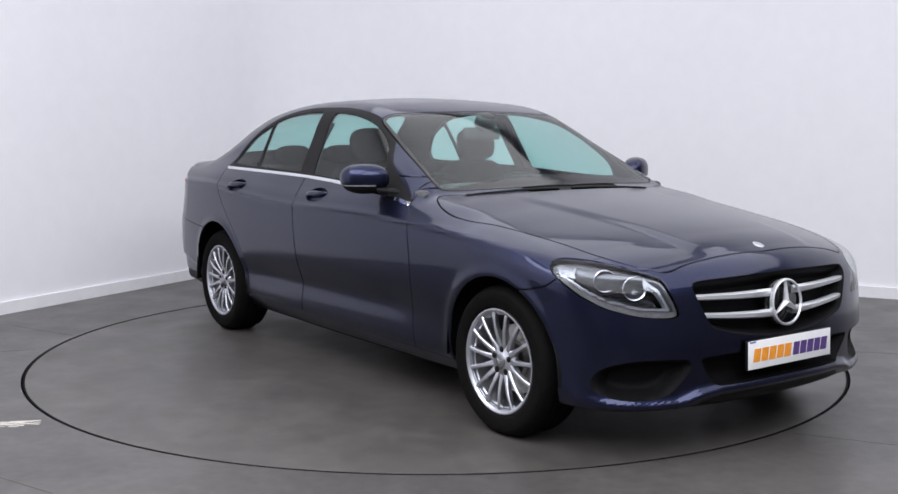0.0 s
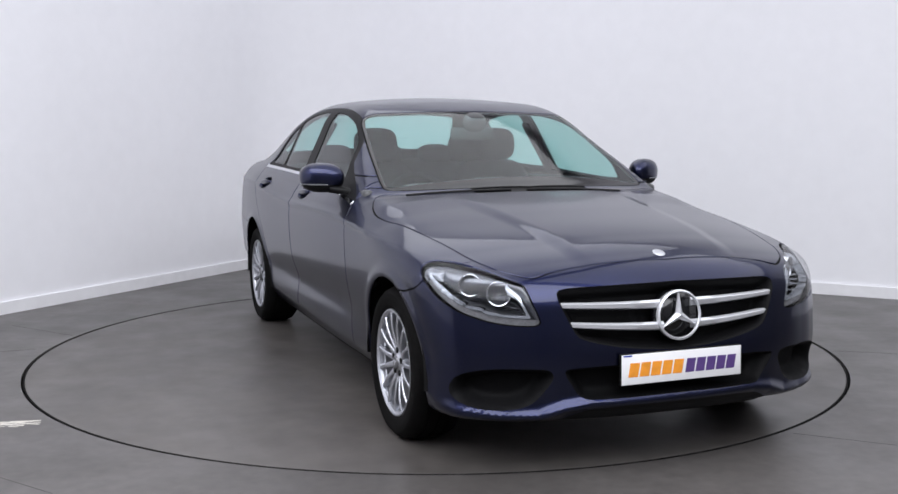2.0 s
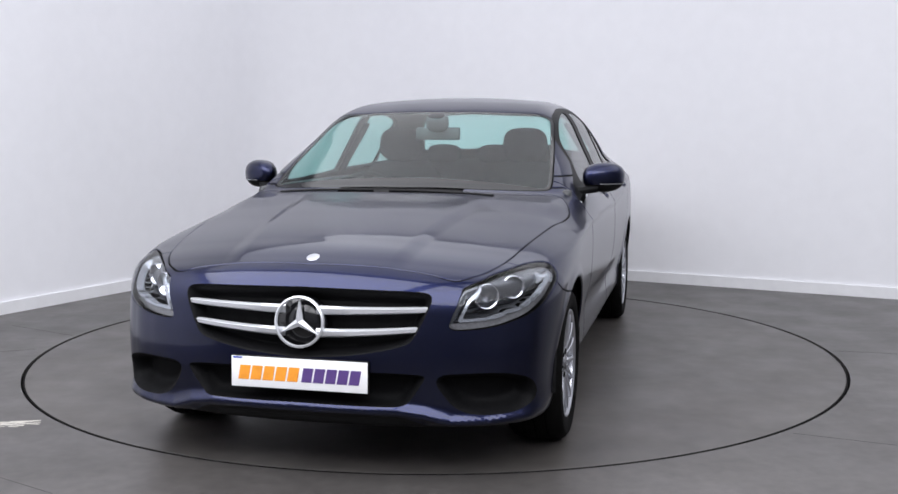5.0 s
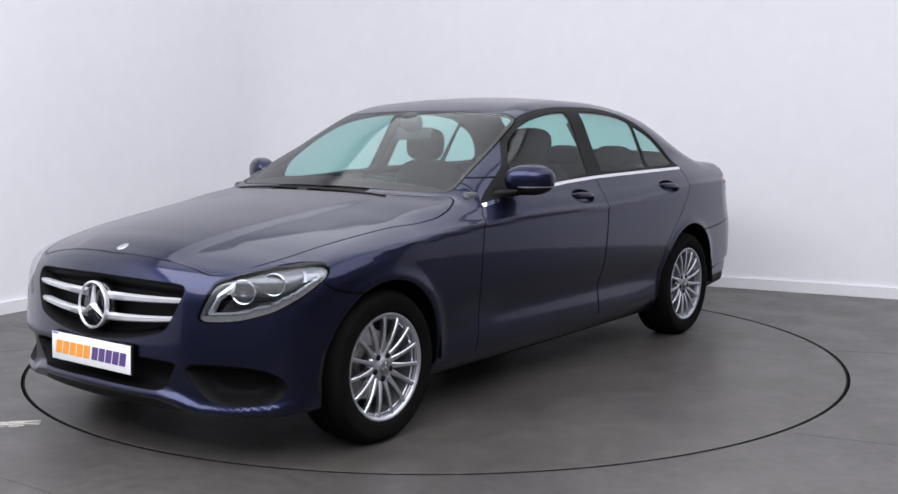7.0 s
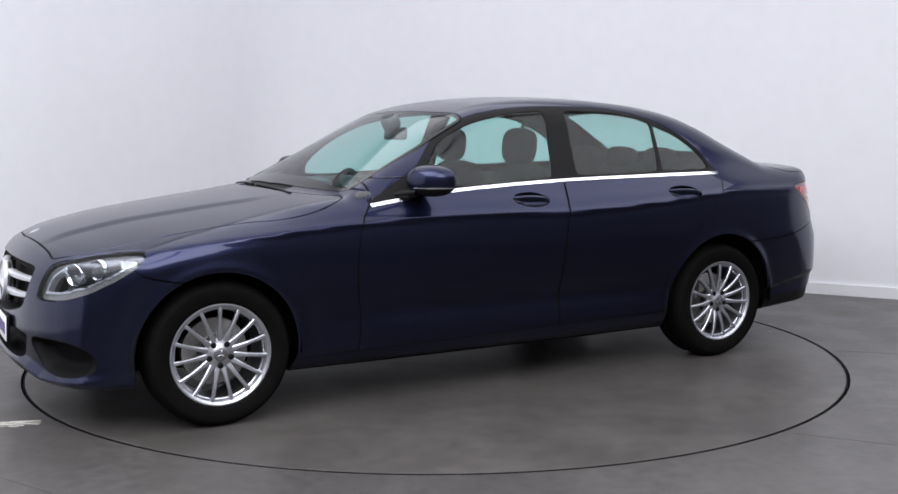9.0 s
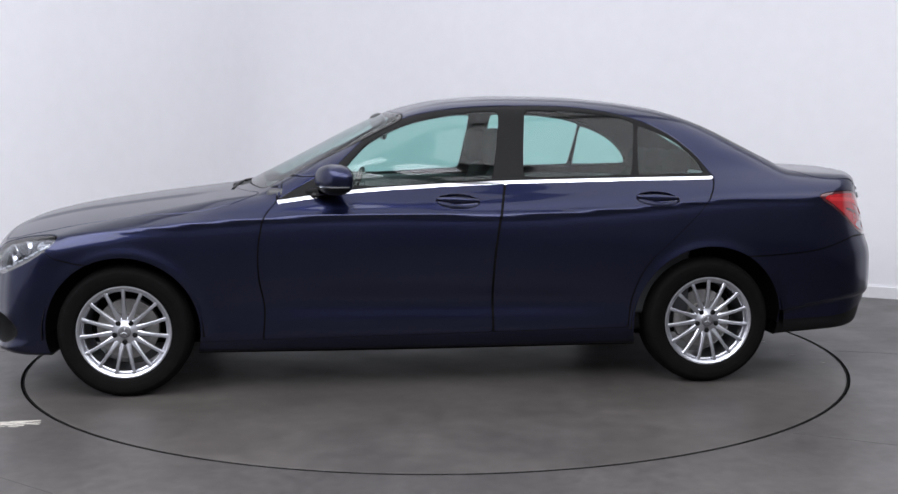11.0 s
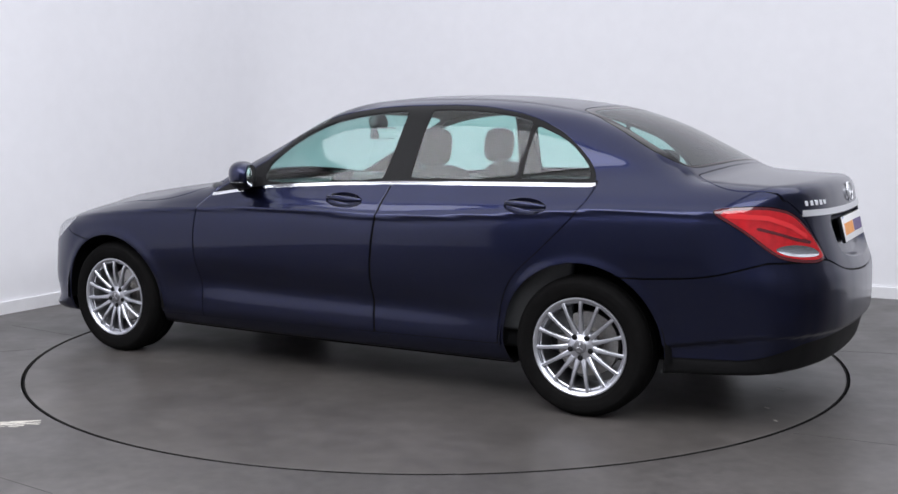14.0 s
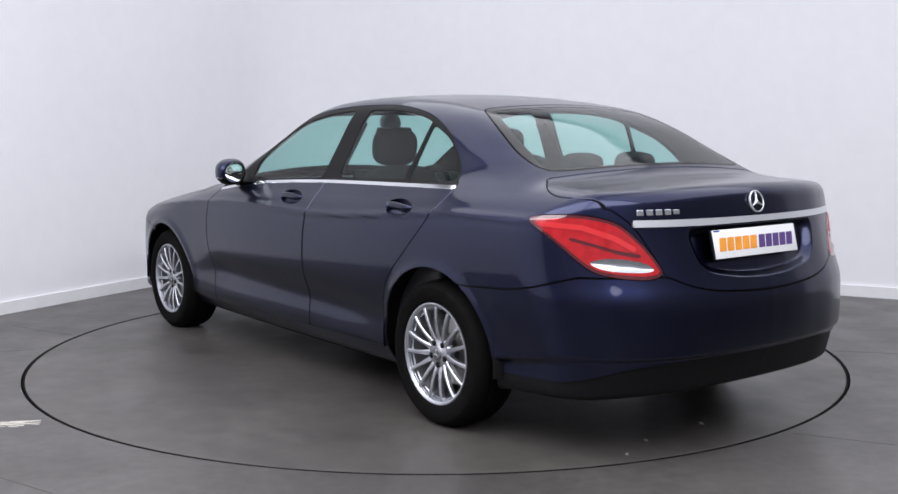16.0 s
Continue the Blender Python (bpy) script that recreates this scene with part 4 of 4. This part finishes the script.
for sy in (1, -1):
    c, s = (0.425, sy * 0.912, 1.028), (0.078, 0.100, 0.072)

    def shear(bm):
        for v in bm.verts:
            v.co.x -= 0.42 * (v.co.y * sy - 0.912)

    door = fdoors[0 if sy > 0 else 1]
    bm = cut_bm(blob(c, s, 2.4, cut=-0.72), (0, 0, 0.994), (0, 0, -1))
    shear(bm)
    mirror = part("door_mirror", bm, PAINT, car, "blue door mirror with a black underside")
    mirror.data.set_sharp_from_angle(angle=radians(50))
    bm = cut_bm(blob((c[0] - 0.001, c[1], c[2]), (0.076, 0.098, 0.073), 2.4, cut=-0.72), (0, 0, 0.993), (0, 0, 1))
    shear(bm)
    part("mirror_base", bm, BLACK, mirror)
    bm = cut_bm(cut_bm(blob((c[0] + 0.002, c[1] + sy * 0.002, c[2]), (0.079, 0.101, 0.072), 2.4, cut=-0.5), (0, 0, 1.000), (0, 0, 1)), (0, 0, 0.993), (0, 0, -1))
    bm = cut_bm(bm, (0, sy * 0.90, 0), (0, -sy, 0))
    shear(bm)
    part("mirror_indicator", bm, GUIDE, mirror, "clear indicator strip")
    bm = bmesh.new()
    lathe(bm, [(0.0, 0.0), (0.9, 0.0), (1.0, -0.04)], 40)
    bm.transform(Matrix.Translation((c[0] - 0.0585, c[1], c[2])) @ Matrix.Rotation(math.pi + sy * 0.40, 4, "Z") @ UP @ Matrix.Diagonal((0.078, 0.056, 0.05, 1)))
    part("mirror_glass", bm, MIRROR, mirror, "silvered mirror glass")
    bm = bmesh.new()
    rows = []
    for i in range(9):
        t = i / 8
        x, y, z = 0.520 - 0.05 * t, sy * (0.800 + 0.090 * t), 0.962 + 0.014 * t
        rows.append([bm.verts.new((x + 0.05 * (1 - 0.35 * t) * math.cos(q), y, z + 0.020 * math.sin(q))) for q in [2 * math.pi * k / 12 for k in range(12)]])
    for a, b in zip(rows, rows[1:]):
        for j in range(12):
            bm.faces.new((a[j], a[(j + 1) % 12], b[(j + 1) % 12], b[j]))
    bmesh.ops.recalc_face_normals(bm, faces=bm.faces)
    part("mirror_foot", bm, BLACK, mirror)

for x0, y0, x1, y1 in ((0.925, -0.12, 0.850, -0.62), (0.938, 0.46, 0.930, -0.04)):
    bm = bmesh.new()
    rows = []
    for i in range(17):
        t = i / 16
        x, y = x0 + (x1 - x0) * t, y0 + (y1 - y0) * t
        z = float(top(np.array([x]), np.array([y]))[0]) - 0.001
        rows.append([bm.verts.new((x + dx, y, z + dz)) for dx, dz in ((-0.008, 0.0), (0.0, 0.008), (0.010, 0.003), (0.005, -0.006))])
    for a, b in zip(rows, rows[1:]):
        for j in range(4):
            bm.faces.new((a[j], a[(j + 1) % 4], b[(j + 1) % 4], b[j]))
    bm.faces.new(rows[0]), bm.faces.new(rows[-1])
    bmesh.ops.recalc_face_normals(bm, faces=bm.faces)
    part("wiper", bm, BLACK, car, "black windscreen wiper")

# ---- car: inside ----
def cushion(name, centre, size, mat, parent, tilt=0.0, power=4.0, label=""):
    bm = blob((0, 0, 0), size, power, 32, 16)
    bm.transform(Matrix.Translation(centre) @ Matrix.Rotation(radians(tilt), 4, "Y"))
    return part(name, bm, mat, parent, label)


def rods(parent, x, y, z0, z1, mat):
    for dy in (-0.035, 0.035):
        bm = bmesh.new()
        lathe(bm, [(0.0055, z0), (0.0055, z1)], 12, pose(x, y + dy, 0))
        part("headrest_rod", bm, mat, parent)


for sy in (1, -1):
    y = sy * 0.375
    seat = cushion("front_seat", (-0.10, y, 0.50), (0.28, 0.255, 0.085), CLOTH, car, -6, label="black cloth front seat")
    cushion("backrest", (-0.395, y, 0.76), (0.085, 0.250, 0.320), CLOTH, seat, -14)
    cushion("headrest", (-0.405, y, 1.170), (0.058, 0.128, 0.098), CLOTH, seat, -6, 3.0)
    rods(seat, -0.420, y, 1.02, 1.12, CHROME)
bench = cushion("rear_bench", (-0.98, 0, 0.50), (0.30, 0.66, 0.10), CLOTH, car, -6, label="black cloth rear bench")
cushion("backrest", (-1.335, 0, 0.78), (0.085, 0.66, 0.290), CLOTH, bench, -22)
for y in (-0.36, 0.0, 0.36):
    cushion("headrest", (-1.405, y, 1.085), (0.055, 0.118, 0.068), CLOTH, bench, -10, 3.2)
bm = bmesh.new()
rows = []
for x, z in ((0.40, 0.55), (0.42, 0.80), (0.46, 0.90), (0.54, 0.935), (0.68, 0.955), (0.80, 0.965), (0.86, 0.955), (0.86, 0.5)):
    rows.append([bm.verts.new((x + 0.05 * (1 - (i / 10 - 1) ** 2) * (x < 0.7) * -1 - 0.10 * abs(i / 10 - 1) ** 2 * (x > 0.7), 0.72 * (i / 10 - 1), z - 0.03 * abs(i / 10 - 1) ** 3)) for i in range(21)])
for a, b in zip(rows, rows[1:]):
    for i in range(20):
        bm.faces.new((a[i], a[i + 1], b[i + 1], b[i]))
bmesh.ops.recalc_face_normals(bm, faces=bm.faces)
dash = part("dashboard", bm, DASH, car, "dark grey soft plastic dashboard")
cushion("instrument_hood", (0.52, -0.37, 0.950), (0.11, 0.17, 0.045), DASH, dash, 0, 3.0)
bm = bmesh.new()
box(bm, pose(0.445, 0.0, 0.955, 0, -12, 0), 0.016, 0.20, 0.125, 0.006)
part("display_screen", bm, GLOSSBLACK, dash, "black display tablet", smooth=False)
m = Matrix.Translation((0.335, -0.37, 0.870)) @ Matrix.Rotation(radians(-24), 4, "Y") @ BACK
bm = bmesh.new()
lathe(bm, [(0.170 + 0.016 * math.cos(q), 0.016 * math.sin(q)) for q in [2 * math.pi * k / 10 for k in range(11)]], 48)
bm.transform(m)
wheel_ob = part("steering_wheel", bm, BLACK, car, "black leather steering wheel")
bm = bmesh.new()
box(bm, pose(0, 0, -0.02), 0.15, 0.13, 0.05, 0.02)
box(bm, pose(0, 0, -0.01), 0.32, 0.035, 0.012, 0.004)
box(bm, pose(0, -0.09, -0.01), 0.05, 0.14, 0.012, 0.004)
bm.transform(m)
part("wheel_boss", bm, BLACK, wheel_ob)
bm = bmesh.new()
box(bm, pose(0.155, -0.004, 1.238, 0, -6, 0), 0.022, 0.245, 0.068, 0.010)
inside_mirror = part("rear_view_mirror", bm, DASH, car, "grey interior mirror on the windscreen")
bm = bmesh.new()
box(bm, pose(0.1425, -0.004, 1.2365, 0, -6, 0), 0.003, 0.232, 0.056, 0.001)
part("mirror_glass", bm, MIRROR, inside_mirror, smooth=False)
cushion("mirror_mount", (0.185, 0.0, 1.300), (0.045, 0.062, 0.050), DASH, inside_mirror, 25, 2.6)
bm = bmesh.new()
box(bm, pose(-1.62, 0, 1.005, 0, -4, 0), 0.42, 1.20, 0.03, 0.008)
part("parcel_shelf", bm, DASH, car, "dark parcel shelf below the rear window")
bm = bmesh.new()
box(bm, pose(-0.25, 0, 0.30), 2.3, 1.50, 0.10, 0.02)
part("cabin_floor", bm, LINING, car)
for sy in (1, -1):
    bm = bmesh.new()
    box(bm, pose(-0.30, sy * 0.765, 0.66), 2.1, 0.05, 0.64, 0.02)
    part("door_lining", bm, DASH, car)
    bm = bmesh.new()
    box(bm, pose(-0.455, sy * 0.690, 1.15, sy * 31, 0, 0), 0.075, 0.022, 0.34, 0.008)
    part("pillar_trim", bm, LINING, car)

# ---- floor joints and marks ----
def joint(x0, y0, x1, y1, w=0.004):
    d = Vector((x1 - x0, y1 - y0, 0))
    bm = bmesh.new()
    box(bm, Matrix.Translation(((x0 + x1) / 2, (y0 + y1) / 2, 0.0002)) @ Matrix.Rotation(math.atan2(d.y, d.x), 4, "Z"), d.length, w, 0.0008)
    tagged(part("floor_joint", bm, JOINT, smooth=False), "thin dark joint in the coated floor", "joint", kind="structure")


joint(1.49, -1.73, 1.85, -1.90)
joint(-2.75, 0.73, -2.24, 0.38)
joint(-2.50, -0.08, -2.32, -0.00)
joint(-1.60, -2.25, -1.35, -2.42)
joint(2.27, -0.11, 2.60, -0.20)
bm = bmesh.new()
rng = random.Random(4)
SCUFF_AT = Matrix.Translation((-1.87, -1.55, 0))
for i in range(16):
    a = rng.uniform(-0.35, 0.35)
    box(bm, SCUFF_AT @ pose(rng.uniform(-0.14, 0.10), rng.uniform(-0.045, 0.045), 0.0006 + i * 0.00002, 0, 0, math.degrees(a)), rng.uniform(0.04, 0.16), rng.uniform(0.004, 0.016), 0.0005)
tagged(part("floor_scuff", bm, SCUFFMAT, smooth=False), "pale worn scuff mark on the floor", "scuff", kind="structure")

for fx, fy, fr in ((-1.945, 0.027, 0.016), (-1.965, 0.404, 0.013), (-2.045, 0.601, 0.012)):
    bm = bmesh.new()
    box(bm, pose(fx, fy, 0.0, 0, 0, fx * 200), fr * 2.2, fr, 0.0012, 0.0004)
    part("paint_fleck", bm, SCUFFMAT, turntable, smooth=False)

# ---- added ceiling lights, out of view ----
# Softbox panels added out of view as fixtures for the area lamps.
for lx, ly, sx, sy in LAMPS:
    light = tagged(new("added_light_panel"), "large white softbox panel added out of view on the ceiling", "ceiling light", "studio ceiling lights")
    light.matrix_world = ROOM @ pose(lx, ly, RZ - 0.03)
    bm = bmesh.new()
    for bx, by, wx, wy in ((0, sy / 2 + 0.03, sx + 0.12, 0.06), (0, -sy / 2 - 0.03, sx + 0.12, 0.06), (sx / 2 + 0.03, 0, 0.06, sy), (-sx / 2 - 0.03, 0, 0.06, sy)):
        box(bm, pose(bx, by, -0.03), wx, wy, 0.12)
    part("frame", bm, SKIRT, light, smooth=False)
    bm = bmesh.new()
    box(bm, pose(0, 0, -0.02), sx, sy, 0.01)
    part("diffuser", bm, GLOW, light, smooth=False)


def motions():
    rows, turns = [], []
    start = {0.0: -55.27, 0.5: -56.45, 1.0: -59.35, 1.5: -63.75, 2.0: -69.4}
    for i in range(33):
        t = i / 2
        a = start.get(t, -69.4 - 11.70 * (t - 2.0))
        rows.append((t, pose(0, 0, 0, 0, 0, a) @ pose(0.152, 0.089, 0)))
        turns.append((t, pose(0, 0, 0, 0, 0, a)))
    walk(car, rows)
    walk(turntable, turns)


motions()
